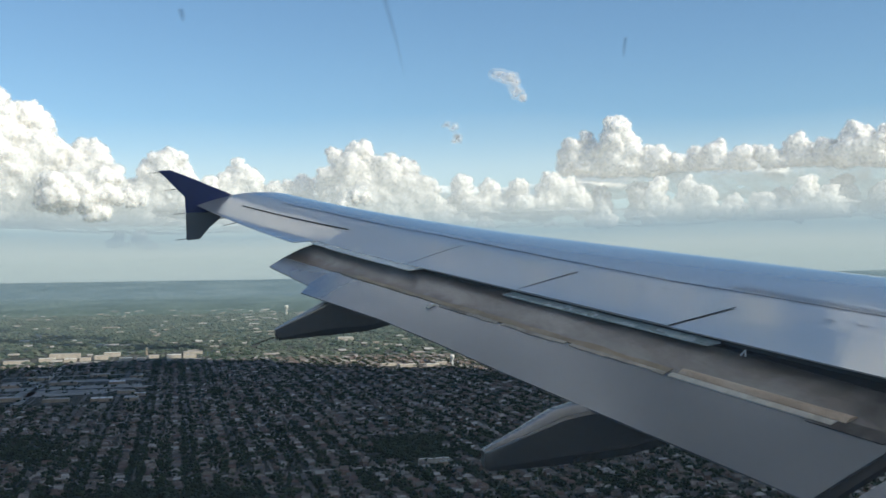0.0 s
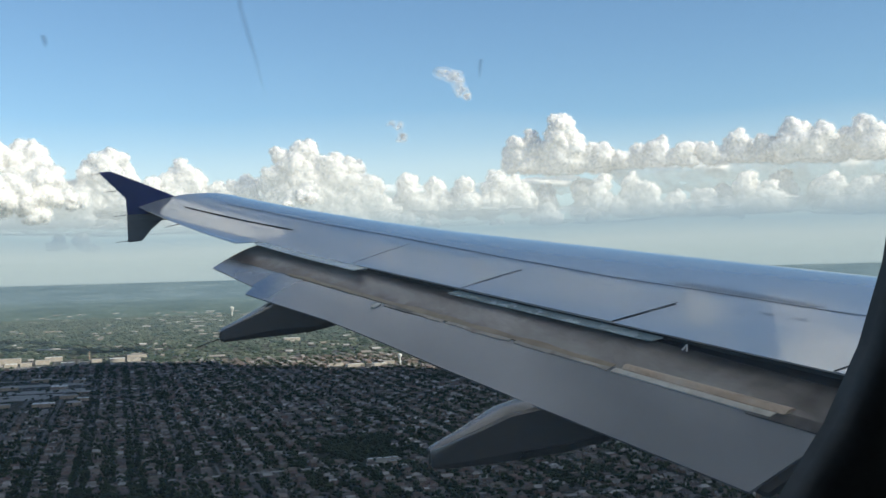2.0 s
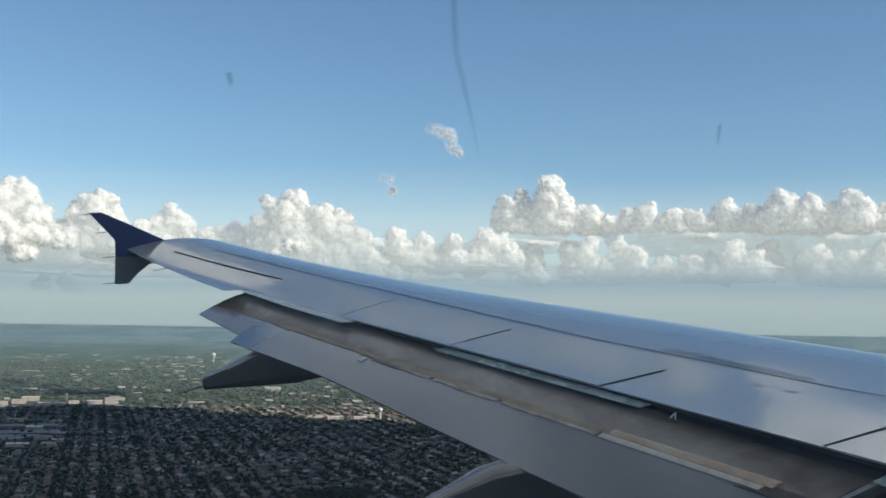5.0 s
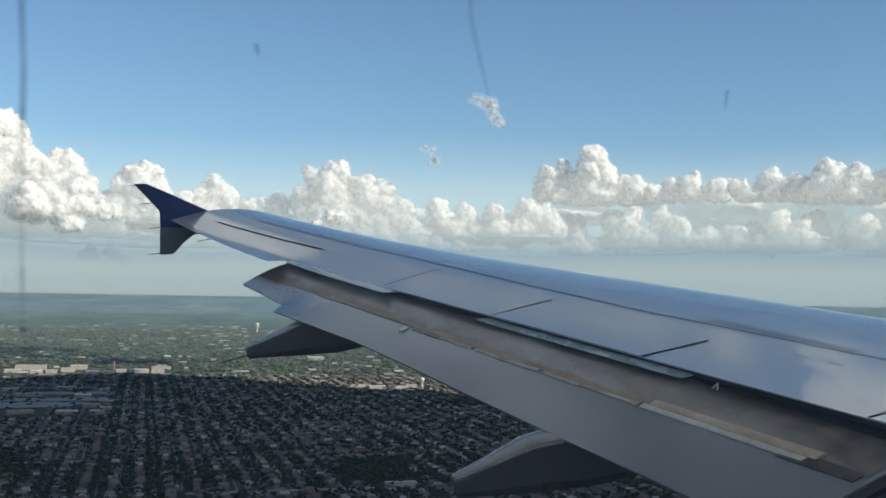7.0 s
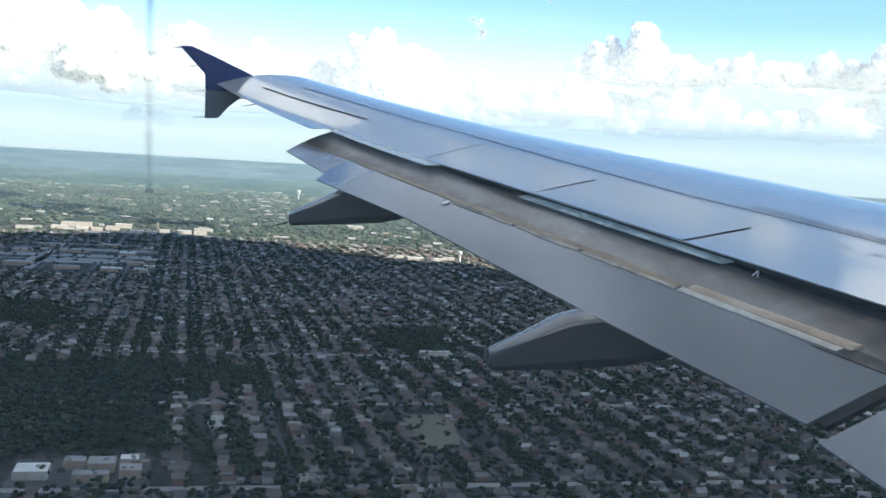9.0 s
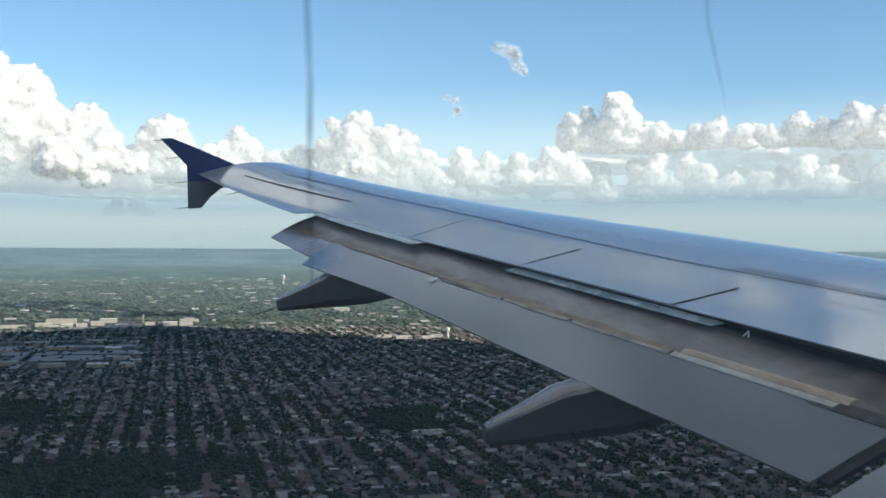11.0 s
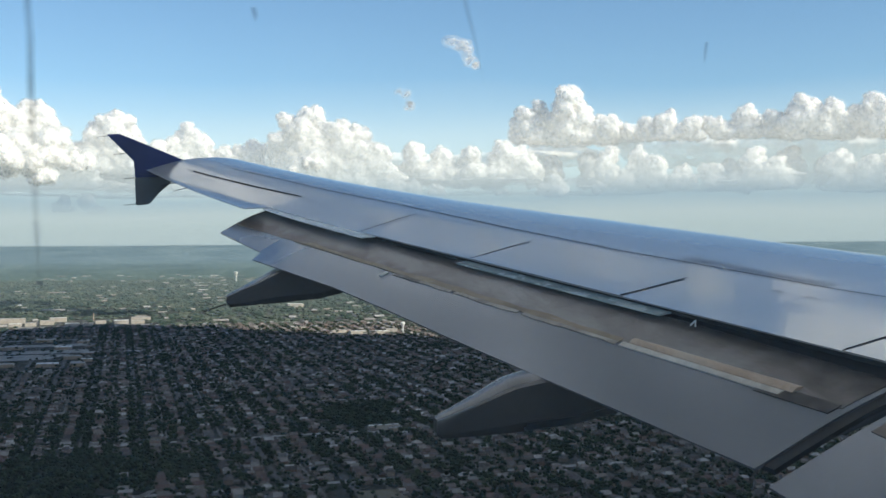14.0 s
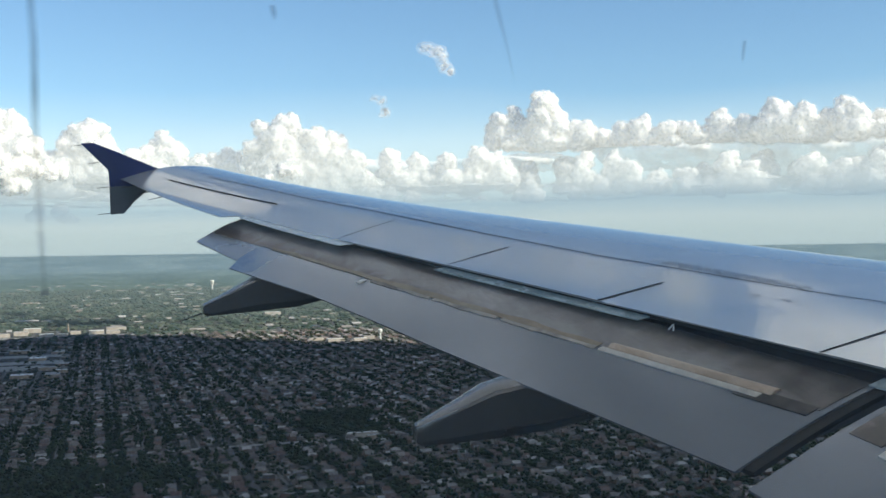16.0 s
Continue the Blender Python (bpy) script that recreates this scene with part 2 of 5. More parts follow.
def spoiler(ya, yb, tilt):
    """One hinged panel, a little proud of the skin; tilt: how far its trailing edge stands up."""
    rws = []
    for i in range(11):
        y0 = yb + (ya - yb) * i / 10
        up, down = [], []
        for j in range(7):
            d = -0.012 + 0.612 * j / 6
            y = y0 + SKEW * d
            x = te_x(y0) + d
            lift = 0.0045 + tilt * (1 - j / 6)
            up.append(top(y, u_at(y, x), lift))
            down.append(top(y, u_at(y, x), lift - 0.007))
        rws.append(up + down[::-1])
    return piece("spoiler", grid_mesh("spoiler", rws, WING, True, True), wing)


for (ya, yb), tilt in zip(SPOILER_Y, (0.002, 0.0055, 0.001, 0.004)):
    spoiler(ya, yb, tilt)
for yj in (12.03, 10.31, 8.63, 6.95):
    line_on_top("panel_seam", [(yj, te_x(yj) - 0.01), (yj + SKEW * 0.61, te_x(yj) + 0.61)], 0.016, SEAM, 0.0108)
# the long joint at the rear spar and the hinge line of the aileron
line_on_top("spar_seam", [(16.0, -1.29), (15.06, -0.85), (13.91, -0.38), (12.9, 0.02), (11.12, 0.61), (9.83, 1.09), (8.71, 1.62), (7.4, 2.25)], 0.014, SEAM, 0.0042)
line_on_top("aileron_hinge_seam", [(16.31, -1.775), (14.04, -0.76)], 0.024, SEAM, 0.0042)
# stencilled walkway marks beside the spar joint: rows of short unreadable bars
rnd = random.Random(4)
for i in range(15):
    y = 9.35 - i * 0.075
    for k in range(2):
        x = 1.405 + (9.35 - y) * 0.43 + k * 0.065
        line_on_top("stencil_bar", [(y, x), (y - 0.055 + rnd.uniform(0, 0.015), x + 0.024)], 0.024, MARK, 0.007)
for y, x in ((9.77, 0.79), (9.63, 0.93), (8.30, 1.47), (8.08, 1.57)):
    line_on_top("stencil_mark", [(y, x), (y - 0.09, x + 0.04)], 0.014, MARK, 0.006)

# aileron's stepped inner end and the closing lips of the fixed trailing edge
def slab_between(name, line_a, line_b, thick, mat, label="", parent=None):
    """A thin plate between two polylines of equal length."""
    rws = []
    for a, b in zip(line_a, line_b):
        a, b = Vector(a), Vector(b)
        rws.append([a, a.lerp(b, 0.5), b, b - Vector((0, 0, thick)), a - Vector((0, 0, thick))])
    return piece(name, grid_mesh(name, rws, mat, True, True), parent or wing, label)


ys = [14.0 - i * 0.2 for i in range(12)]
slab_between("outer_lip", [(te_x(min(y, 13.99)) + 0.02, y, te_z(y) - 0.006) for y in ys],
             [(te_x(min(y, 13.99)) - 0.075 - 0.022 * (14 - y), y, te_z(y) - 0.012) for y in ys], 0.01, WHITE, "white painted trailing edge lip")
ys = [10.42 - i * 0.2 for i in range(12)]
slab_between("metal_lip", [(te_x(y) + 0.03, y, te_z(y) - 0.03) for y in ys],
             [(te_x(y) - 0.062, y, te_z(y) - 0.041) for y in ys], 0.01, LIP, "polished bare metal trailing edge lip")
ys = [7.0 - i * 0.12 for i in range(6)]
slab_between("metal_lip", [(te_x(y) + 0.03, y, te_z(y) - 0.06) for y in ys],
             [(te_x(y) - 0.07, y, te_z(y) - 0.085) for y in ys], 0.01, LIP, "polished bare metal trailing edge lip")
# cove behind the rear spar, over the flap's nose; its shade painted near black
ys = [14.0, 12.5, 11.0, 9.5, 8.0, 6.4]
slab_between("cove_wall_shade", [(te_x(min(y, 13.99)) + 0.05, y, te_z(y) - 0.025) for y in ys],
             [(te_x(min(y, 13.99)) + 0.30, y, te_z(y) - 0.30) for y in ys], 0.02, DARK, "flap cove wall painted near black as shade")

# ---- flaps ----
SPAN = Vector((0.2924, -0.9563, -0.0971)).normalized()
DROP = radians(18)
CHORD = Vector((-math.cos(DROP), 0, -math.sin(DROP)))
FLAT = SPAN.cross(CHORD).normalized()
if FLAT.z < 0:
    FLAT = -FLAT
FLAP0 = Vector((0, 10.3, -0.12))


def flap_te(s):
    pts = [(-4.16, 0.47), (-2.84, 0.575), (-2.72, 0.72), (-0.78, 0.715), (1.14, 0.835), (3.90, 0.97), (8.0, 1.15)]
    for (a, ca), (b, cb) in zip(pts, pts[1:]):
        if s <= b:
            return ca + (cb - ca) * max(0.0, (s - a)) / (b - a)
    return pts[-1][1]


def flap_pt(s, c, lift=0.0):
    e = flap_te(s)
    v = (c + 0.30) / (e + 0.30)
    bulge = 0.055 * math.sin(math.pi * min(1, max(0, v)) ** 0.8)
    return FLAP0 + SPAN * s + CHORD * c + FLAT * (bulge + lift)


def flap_panel(name, s0, s1, c0, c1, mat, lift, label="", thick=0.008, parent=None, ns=16, nc=6, swell=0.0):
    fa = c0 if callable(c0) else (lambda s: c0)
    fb = c1 if callable(c1) else (lambda s: c1)
    rws = []
    for i in range(ns + 1):
        s = s0 + (s1 - s0) * i / ns
        cs = [fa(s) + (fb(s) - fa(s)) * j / nc for j in range(nc + 1)]
        rws.append([flap_pt(s, c, lift + swell * math.sin(math.pi * j / nc)) for j, c in enumerate(cs)] + [flap_pt(s, c, lift - thick) for c in reversed(cs)])
    me = grid_mesh(name, rws, mat, True, True)
    n = 2 * (nc + 1)
    layer = me.uv_layers.new(name="uv")
    for l in me.loops:
        i, j = divmod(l.vertex_index, n)
        # v drops inboard, so the sooty skin's painted shade widens there
        layer.data[l.index].uv = ((s0 + (s1 - s0) * i / ns) * 0.12, (j if j <= nc else n - 1 - j) / nc * 0.72 - 0.03 * (s0 + (s1 - s0) * i / ns) - 0.075 * max(0.0, s0 + (s1 - s0) * i / ns - 1.6))
    return piece(name, me, parent or wing, label)


def flap_body(name, s_list, mat, label):
    rws = []
    for s in s_list:
        e = flap_te(s)
        cs = [-0.30 + (e + 0.30) * v for v in (0, 0.03, 0.1, 0.2, 0.32, 0.45, 0.58, 0.7, 0.82, 0.92, 1.0)]
        up = [flap_pt(s, c) for c in cs]
        low = [flap_pt(s, c) - FLAT * (0.012 + 0.13 * math.sin(math.pi * ((c + 0.30) / (e + 0.30)) ** 0.6)) for c in reversed(cs[1:])]
        rws.append(up + low)
    return piece(name, grid_mesh(name, rws, mat, True, True), wing, label)


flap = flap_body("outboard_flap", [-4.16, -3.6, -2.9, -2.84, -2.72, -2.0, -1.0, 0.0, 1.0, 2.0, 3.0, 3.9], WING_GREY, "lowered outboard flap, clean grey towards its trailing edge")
mid = lambda s: 0.30 + 0.012 * (s + 2.5)
flap_panel("sooty_shaded_band", -4.12, 3.86, lambda s: -0.28, mid, SOOT_SHADED, 0.004, "soot-streaked grey brown front skin with cove shade painted in", parent=flap, ns=40, nc=8)
flap_panel("tan_strip", -2.6, 2.2, lambda s: mid(s) - 0.035 - 0.022 * noise.noise(Vector((s * 3.1, 7.7, 0))), lambda s: mid(s) + 0.012 + 0.010 * noise.noise(Vector((s * 5.3, 2.2, 0))), TAN, 0.008, "worn tan strip with missing paint", parent=flap, ns=60, nc=2)
# the cove's shade painted as a black strip on the nose, wider inboard
flap_panel("nose_shade", -1.8, 3.86, lambda s: -0.28, lambda s: -0.15 + 0.026 * (s + 1.8) + 0.012 * max(0.0, s - 1.2), DARK, 0.007, "flap nose painted near black as shade of the cove", parent=flap)
for a, b in ((-0.6, 0.28), (0.34, 1.15), (1.21, 2.2)):
    flap_panel("access_plate", a, b, lambda s: mid(s) + 0.004 - 0.010 * noise.noise(Vector((s * 5, 1.7, 0))), lambda s: mid(s) + 0.045 + 0.014 * noise.noise(Vector((s * 6, 4.7, 0))), PLATE, 0.007, "small worn cream access plate", parent=flap, ns=24, nc=2)
flap_panel("cream_panel", 2.28, 3.55, lambda s: mid(s) - 0.06 - 0.01 * (s - 2.2), lambda s: mid(s) + 0.0, PANEL, 0.010, "long cream and tan panel", parent=flap, ns=12, nc=6, swell=0.012)
flap_panel("white_panel", 2.24, 3.50, lambda s: mid(s) + 0.004, lambda s: mid(s) + 0.048, CREAM, 0.009, "chipped white strip", parent=flap, ns=12, nc=4, swell=0.004)
flap_panel("dark_patch", 3.35, 3.84, lambda s: mid(s) - 0.02, lambda s: mid(s) + 0.07, SCUFF, 0.007, "scuffed dark corner plate", parent=flap, ns=4, nc=2)
flap_panel("small_tab", -0.72, -0.66, 0.36, 0.43, CREAM, 0.012, "small pale drain mast", parent=flap, ns=2, nc=2)
# dark end of the flap beside the kink
flap_panel("end_seal", 3.88, 3.97, -0.28, lambda s: flap_te(s) - 0.05, DARK, -0.012, "black rubber end seal of the flap", 0.03, parent=flap, ns=2)

# inboard flap: its trailing edge runs square to the fuselage
def inboard_pt(y, c, lift=0.0):
    base = flap_pt(4.06, 0) - FLAT * 0.0
    v = (c + 0.3) / (1.04 + 0.30)
    bulge = 0.055 * (math.sin(math.pi * min(1, max(0, v)) ** 0.8))
    k = base.y - y
    return Vector((base.x + 0.02 * k, y, base.z - FLAT.z * 0.05 - 0.09 * k)) + CHORD * c + FLAT * (bulge + lift)


rows = []
for y in (6.42, 6.0, 5.2, 4.2, 3.0, 2.2):
    cs = [-0.30 + 1.34 * v for v in (0, 0.1, 0.25, 0.4, 0.55, 0.7, 0.85, 1.0)]
    rows.append([inboard_pt(y, c) for c in cs] + [inboard_pt(y, c) - FLAT * (0.015 + 0.1 * math.sin(math.pi * ((c + 0.3) / 1.34) ** 0.6)) for c in reversed(cs[1:])])
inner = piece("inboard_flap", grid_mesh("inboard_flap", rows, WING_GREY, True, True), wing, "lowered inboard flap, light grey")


def inboard_plate(name, y0, y1, c0, c1, mat, lift, label):
    rws = []
    for i in range(7):
        y = y0 + (y1 - y0) * i / 6
        cs = [c0 + (c1 - c0) * j / 4 for j in range(5)]
        rws.append([inboard_pt(y, c, lift) for c in cs] + [inboard_pt(y, c, lift - 0.008) for c in reversed(cs)])
    return piece(name, grid_mesh(name, rws, mat, True, True), inner, label)


# front skin darker than the rest of the inboard flap
inboard_plate("front_skin", 6.40, 2.4, -0.26, 0.20, SCUFF, 0.003, "dark mottled front skin")
inboard_plate("access_plate", 6.10, 4.2, 0.22, 0.42, PLATE, 0.006, "worn tan access plate")
inboard_plate("access_plate", 6.36, 6.14, 0.22, 0.46, PLATE, 0.006, "small worn tan access plate")
inboard_plate("edge_strip", 6.10, 4.2, 0.43, 0.52, CREAM, 0.005, "pale worn strip beside the plates")
inboard_plate("fastener", 6.12, 6.05, 0.30, 0.325, WHITE, 0.012, "small white fastener")


# ---- flap track fairings ----
def fairing(yc, stations, label):
    """Stations from tip to nose: x, ridge z, keel z, half width."""
    rws = []
    for x, zt, zb, w in stations:
        h = zt - zb
        w *= 1.25
        half = [(0.0, zt), (0.5, zt - 0.02 * h), (0.93, zt - 0.07 * h), (1.0, zt - 0.13 * h), (0.86, zb + 0.22 * h), (0.5, zb + 0.03 * h), (0.0, zb)]
        ring = [(x, yc + w * a, z) for a, z in half] + [(x, yc - w * a, z) for a, z in reversed(half[1:-1])]
        rws.append(ring)
    return piece("flap_track_fairing", grid_mesh("flap_track_fairing", rws, FAIRING, True, True), wing, label)


fairing(8.45, [(-0.90, -0.815, -0.925, 0.035), (-0.87, -0.80, -0.95, 0.05), (-0.63, -0.705, -0.96, 0.085), (-0.40, -0.605, -0.96, 0.125), (-0.25, -0.58, -0.955, 0.145), (0.0, -0.56, -0.95, 0.16), (0.4, -0.52, -0.90, 0.15), (1.0, -0.40, -0.75, 0.12), (1.6, -0.40, -0.55, 0.05)], "canoe-shaped grey flap track fairing")
fairing(12.55, [(-1.79, -0.39, -0.475, 0.04), (-1.76, -0.37, -0.505, 0.055), (-1.51, -0.26, -0.50, 0.09), (-1.25, -0.13, -0.50, 0.12), (-0.9, -0.16, -0.49, 0.13), (-0.5, -0.10, -0.43, 0.12), (0.0, 0.0, -0.28, 0.10), (0.5, 0.0, -0.12, 0.05)], "canoe-shaped grey flap track fairing")


def rod(name, a, b, r0, r1, mat, parent, n=6):
    a, b = Vector(a), Vector(b)
    q = (b - a).to_track_quat("Z", "Y")
    rws = [[p + q @ Vector((math.cos(2 * math.pi * i / n) * r, math.sin(2 * math.pi * i / n) * r, 0)) for i in range(n)] for p, r in ((a, r0), (b, r1))]
    return piece(name, grid_mesh(name, rws, mat, True, True), parent)


for dy in (-0.03, 0.03):
    rod("hinge_bracket", (te_x(7.97) - 0.035, 7.97 + dy, te_z(7.97) - 0.065), (te_x(7.97) - 0.015, 7.97, te_z(7.97) - 0.030), 0.006, 0.005, WHITE, wing)
rod("static_wick", (-1.80, 12.55, -0.47), (-2.02, 12.55, -0.53), 0.008, 0.004, DARK, wing)
# ---- wing tip fence and static wicks ----
def plate_xz(name, outline, y0, th, mat, parent, label, cant=0.0):
    lo = [(x, y0 - th + cant * (z - 0.8), z) for x, z in outline]
    hi = [(x, y0 + th + cant * (z - 0.8), z) for x, z in outline]
    n = len(outline)
    faces = [tuple(range(n)), tuple(range(2 * n - 1, n - 1, -1))] + [(i, i + n, (i + 1) % n + n, (i + 1) % n) for i in range(n)]
    me = mesh_of(name, lo + hi, faces, mat)
    bm = bmesh.new()
    bm.from_mesh(me)
    bmesh.ops.recalc_face_normals(bm, faces=bm.faces)
    bmesh.ops.bevel(bm, geom=list(bm.edges), offset=min(0.008, th * 0.5), segments=2, affect="EDGES")
    bm.to_mesh(me)
    bm.free()
    return piece(name, me, parent, label)


plate_xz("tip_fence_upper", [(-2.82, 1.39), (-2.66, 1.392), (-2.35, 1.25), (-1.77, 0.97), (-1.2, 0.80), (-2.495, 0.80), (-2.495, 1.02)], 17.0, 0.022, BLUE, wing, "dark blue upper half of the tip fence")
plate_xz("tip_fence_lower", [(-2.497, 0.80), (-1.6, 0.80), (-2.02, 0.72), (-2.2, 0.58), (-2.33, 0.435), (-2.51, 0.43)], 17.0, 0.02, FENCE_GREY, wing, "dark grey lower half of the tip fence")
for x, z in ((-2.80, 1.37), (-2.60, 1.13), (-2.50, 0.80), (-2.51, 0.45)):
    rod("static_wick", (x, 17.0, z), (x - 0.16, 17.0, z - 0.01), 0.006, 0.003, DARK, wing)
for y in (16.5, 16.0, 15.6):
    rod("static_wick", (te_x(y) - aileron_depth(y), y, te_z(y)), (te_x(y) - aileron_depth(y) - 0.17, y, te_z(y) - 0.03), 0.007, 0.003, DARK, wing)

# ---- cabin wall and window ----
WX, WZ, WW, WH, WR = -2.680, 0.850, 0.135, 0.170, 0.110  # middle, half width, half height, corner radius
PANE_Y = 2.157


def rounded(w, h, r, y, n=10):
    pts = []
    for cx, cz, a0 in ((w - r, h - r, 0), (-w + r, h - r, 90), (-w + r, -h + r, 180), (w - r, -h + r, 270)):
        for i in range(n + 1):
            a = radians(a0 + 90 * i / n)
            pts.append(Vector((WX + cx + r * math.cos(a), y, WZ + cz + r * math.sin(a))))
    return pts


def ring_mesh(name, loops, mat):
    n = len(loops[0])
    verts = [p for l in loops for p in l]
    faces = [(i * n + j, i * n + (j + 1) % n, (i + 1) * n + (j + 1) % n, (i + 1) * n + j) for i in range(len(loops) - 1) for j in range(n)]
    return mesh_of(name, verts, faces, mat, True)


# wall with the opening: from the rim of the reveal out to a rectangle
rim = rounded(WW + 0.045, WH + 0.045, WR + 0.04, 2.075)
outer = []
for p in rim:
    d = Vector((p.x - WX, 0, p.z - WZ))
    k = 1.3 / max(abs(d.x), abs(d.z))
    outer.append(Vector((WX + d.x * k, 2.075, 0.75 + (WZ - 0.75) + d.z * k)))
back = [Vector((p.x, 2.19, p.z)) for p in outer]
rim_back = rounded(WW + 0.06, WH + 0.06, WR + 0.05, 2.19)
me = ring_mesh("wall_window_side", [rim, outer, back, rim_back], PLASTIC)
structure("wall_window_side", me, "plain grey plastic cabin side wall round a window", "wall", PLANE)
window = thing("window_1", "oval cabin window with smeared pane and black seal", "window", m=PLANE)
window["kind"] = "structure"
piece("window_reveal", ring_mesh("window_reveal", [rim, rounded(WW + 0.035, WH + 0.035, WR + 0.03, 2.083), rounded(WW + 0.018, WH + 0.018, WR + 0.015, 2.115), rounded(WW + 0.012, WH + 0.012, WR + 0.01, 2.145), rounded(WW + 0.012, WH + 0.012, WR + 0.01, 2.152)], PLASTIC), window, "grey moulded plastic reveal")
piece("window_seal", ring_mesh("window_seal", [rounded(WW + 0.013, WH + 0.013, WR + 0.011, 2.146), rounded(WW + 0.006, WH + 0.006, WR + 0.005, 2.144), rounded(WW + 0.001, WH + 0.001, WR + 0.001, 2.149), rounded(WW, WH, WR, 2.156), rounded(WW + 0.06, WH + 0.06, WR + 0.05, 2.165)], RUBBER), window, "black rubber seal")

GLASS = bpy.data.materials.new("pane_glass")
GLASS.use_nodes = True
gn = GLASS.node_tree
gn.nodes.clear()
g_out, g_tr, g_gl, g_mix, g_fr = (gn.nodes.new(k) for k in ("ShaderNodeOutputMaterial", "ShaderNodeBsdfTransparent", "ShaderNodeBsdfGlossy", "ShaderNodeMixShader", "ShaderNodeFresnel"))
g_tr.inputs["Color"].default_value = (0.985, 0.980, 0.980, 1)
g_gl.inputs["Roughness"].default_value = 0.02
g_fr.inputs["IOR"].default_value = 1.15
gn.links.new(g_fr.outputs[0], g_mix.inputs[0])
gn.links.new(g_tr.outputs[0], g_mix.inputs[1])
gn.links.new(g_gl.outputs[0], g_mix.inputs[2])
# pale blue scatter in the acrylic, which also stands in for near haze
g_haze, g_mix2 = gn.nodes.new("ShaderNodeBsdfTranslucent"), gn.nodes.new("ShaderNodeMixShader")
g_haze.inputs["Color"].default_value = (0.72, 0.84, 1.0, 1)
g_mix2.inputs[0].default_value = 0.042
gn.links.new(g_mix.outputs[0], g_mix2.inputs[1])
gn.links.new(g_haze.outputs[0], g_mix2.inputs[2])
gn.links.new(g_mix2.outputs[0], g_out.inputs["Surface"])
loop = rounded(WW + 0.004, WH + 0.004, WR + 0.003, PANE_Y)
pane = piece("pane", mesh_of("pane", loop, [tuple(range(len(loop)))], GLASS), window, "clear acrylic pane with dried streaks")
pane.visible_shadow = False

SMEAR = bpy.data.materials.new("dried_smear")
SMEAR.use_nodes = True
sn = SMEAR.node_tree
sb = sn.nodes["Principled BSDF"]
sb.inputs["Base Color"].default_value = (0.06, 0.06, 0.06, 1)
sb.inputs["Roughness"].default_value = 0.8
s_uv = sn.nodes.new("ShaderNodeUVMap")
s_sep = sn.nodes.new("ShaderNodeSeparateXYZ")
s_noise = sn.nodes.new("ShaderNodeTexNoise")
s_noise.inputs["Scale"].default_value = 90.0
s_tc = sn.nodes.new("ShaderNodeTexCoord")
sn.links.new(s_tc.outputs["Object"], s_noise.inputs["Vector"])
sn.links.new(s_uv.outputs[0], s_sep.inputs[0])
s_a = sn.nodes.new("ShaderNodeMath")
s_a.operation = "PINGPONG"
s_a.inputs[1].default_value = 0.5
sn.links.new(s_sep.outputs[0], s_a.inputs[0])
s_b = sn.nodes.new("ShaderNodeMath")
s_b.operation = "MULTIPLY"
sn.links.new(s_a.outputs[0], s_b.inputs[0])
sn.links.new(s_noise.outputs["Fac"], s_b.inputs[1])
s_e = sn.nodes.new("ShaderNodeMath")
s_e.operation = "MULTIPLY"
sn.links.new(s_b.outputs[0], s_e.inputs[0])
sn.links.new(s_sep.outputs[1], s_e.inputs[1])
sn.links.new(s_e.outputs[0], sb.inputs["Alpha"])


def smear(pts, width, strength, label):
    """A dried streak down the pane through points (x, z)."""
    verts, faces, uv = [], [], []
    pts = [(xa + (xb - xa) * k / 5, za + (zb - za) * k / 5) for (xa, za), (xb, zb) in zip(pts, pts[1:]) for k in range(5)] + [pts[-1]]
    n = len(pts)
    for i, (x, z) in enumerate(pts):
        fade = strength * min(1.0, (n - 1 - i) / (0.6 * n))
        w = width * (0.35 + 0.65 * min(1.0, (n - 1 - i) / (0.4 * n)))
        for k, s in enumerate((-1, 0, 1)):
            verts.append((x + s * w / 2, PANE_Y - 0.001, z))
            uv.append((k / 2, fade))
    for i in range(n - 1):
        for k in range(2):
            faces.append((i * 3 + k, i * 3 + k + 1, (i + 1) * 3 + k + 1, (i + 1) * 3 + k))
    me = mesh_of("smear", verts, faces, SMEAR)
    layer = me.uv_layers.new(name="uv")
    for l in me.loops:
        layer.data[l.index].uv = uv[l.vertex_index]
    return piece("smear", me, pane, label)


smear([(-2.7330, 0.90), (-2.7342, 0.83), (-2.7343, 0.80), (-2.7349, 0.790), (-2.7351, 0.783), (-2.7353, 0.776), (-2.7354, 0.769), (-2.7354, 0.762)], 0.0016, 1.5, "long dark dried streak on the pane")
smear([(-2.6750, 0.90), (-2.6742, 0.83), (-2.6737, 0.808), (-2.6715, 0.798), (-2.6705, 0.792)], 0.0014, 1.2, "slanting dried streak on the pane")
smear([(-2.7045, 0.8042), (-2.7043, 0.8030), (-2.7043, 0.8020)], 0.0012, 1.5, "small dried spot on the pane")
smear([(-2.6325, 0.7985), (-2.6328, 0.7972), (-2.6330, 0.7955), (-2.6330, 0.7950)], 0.0010, 1.1, "small dried spot on the pane")

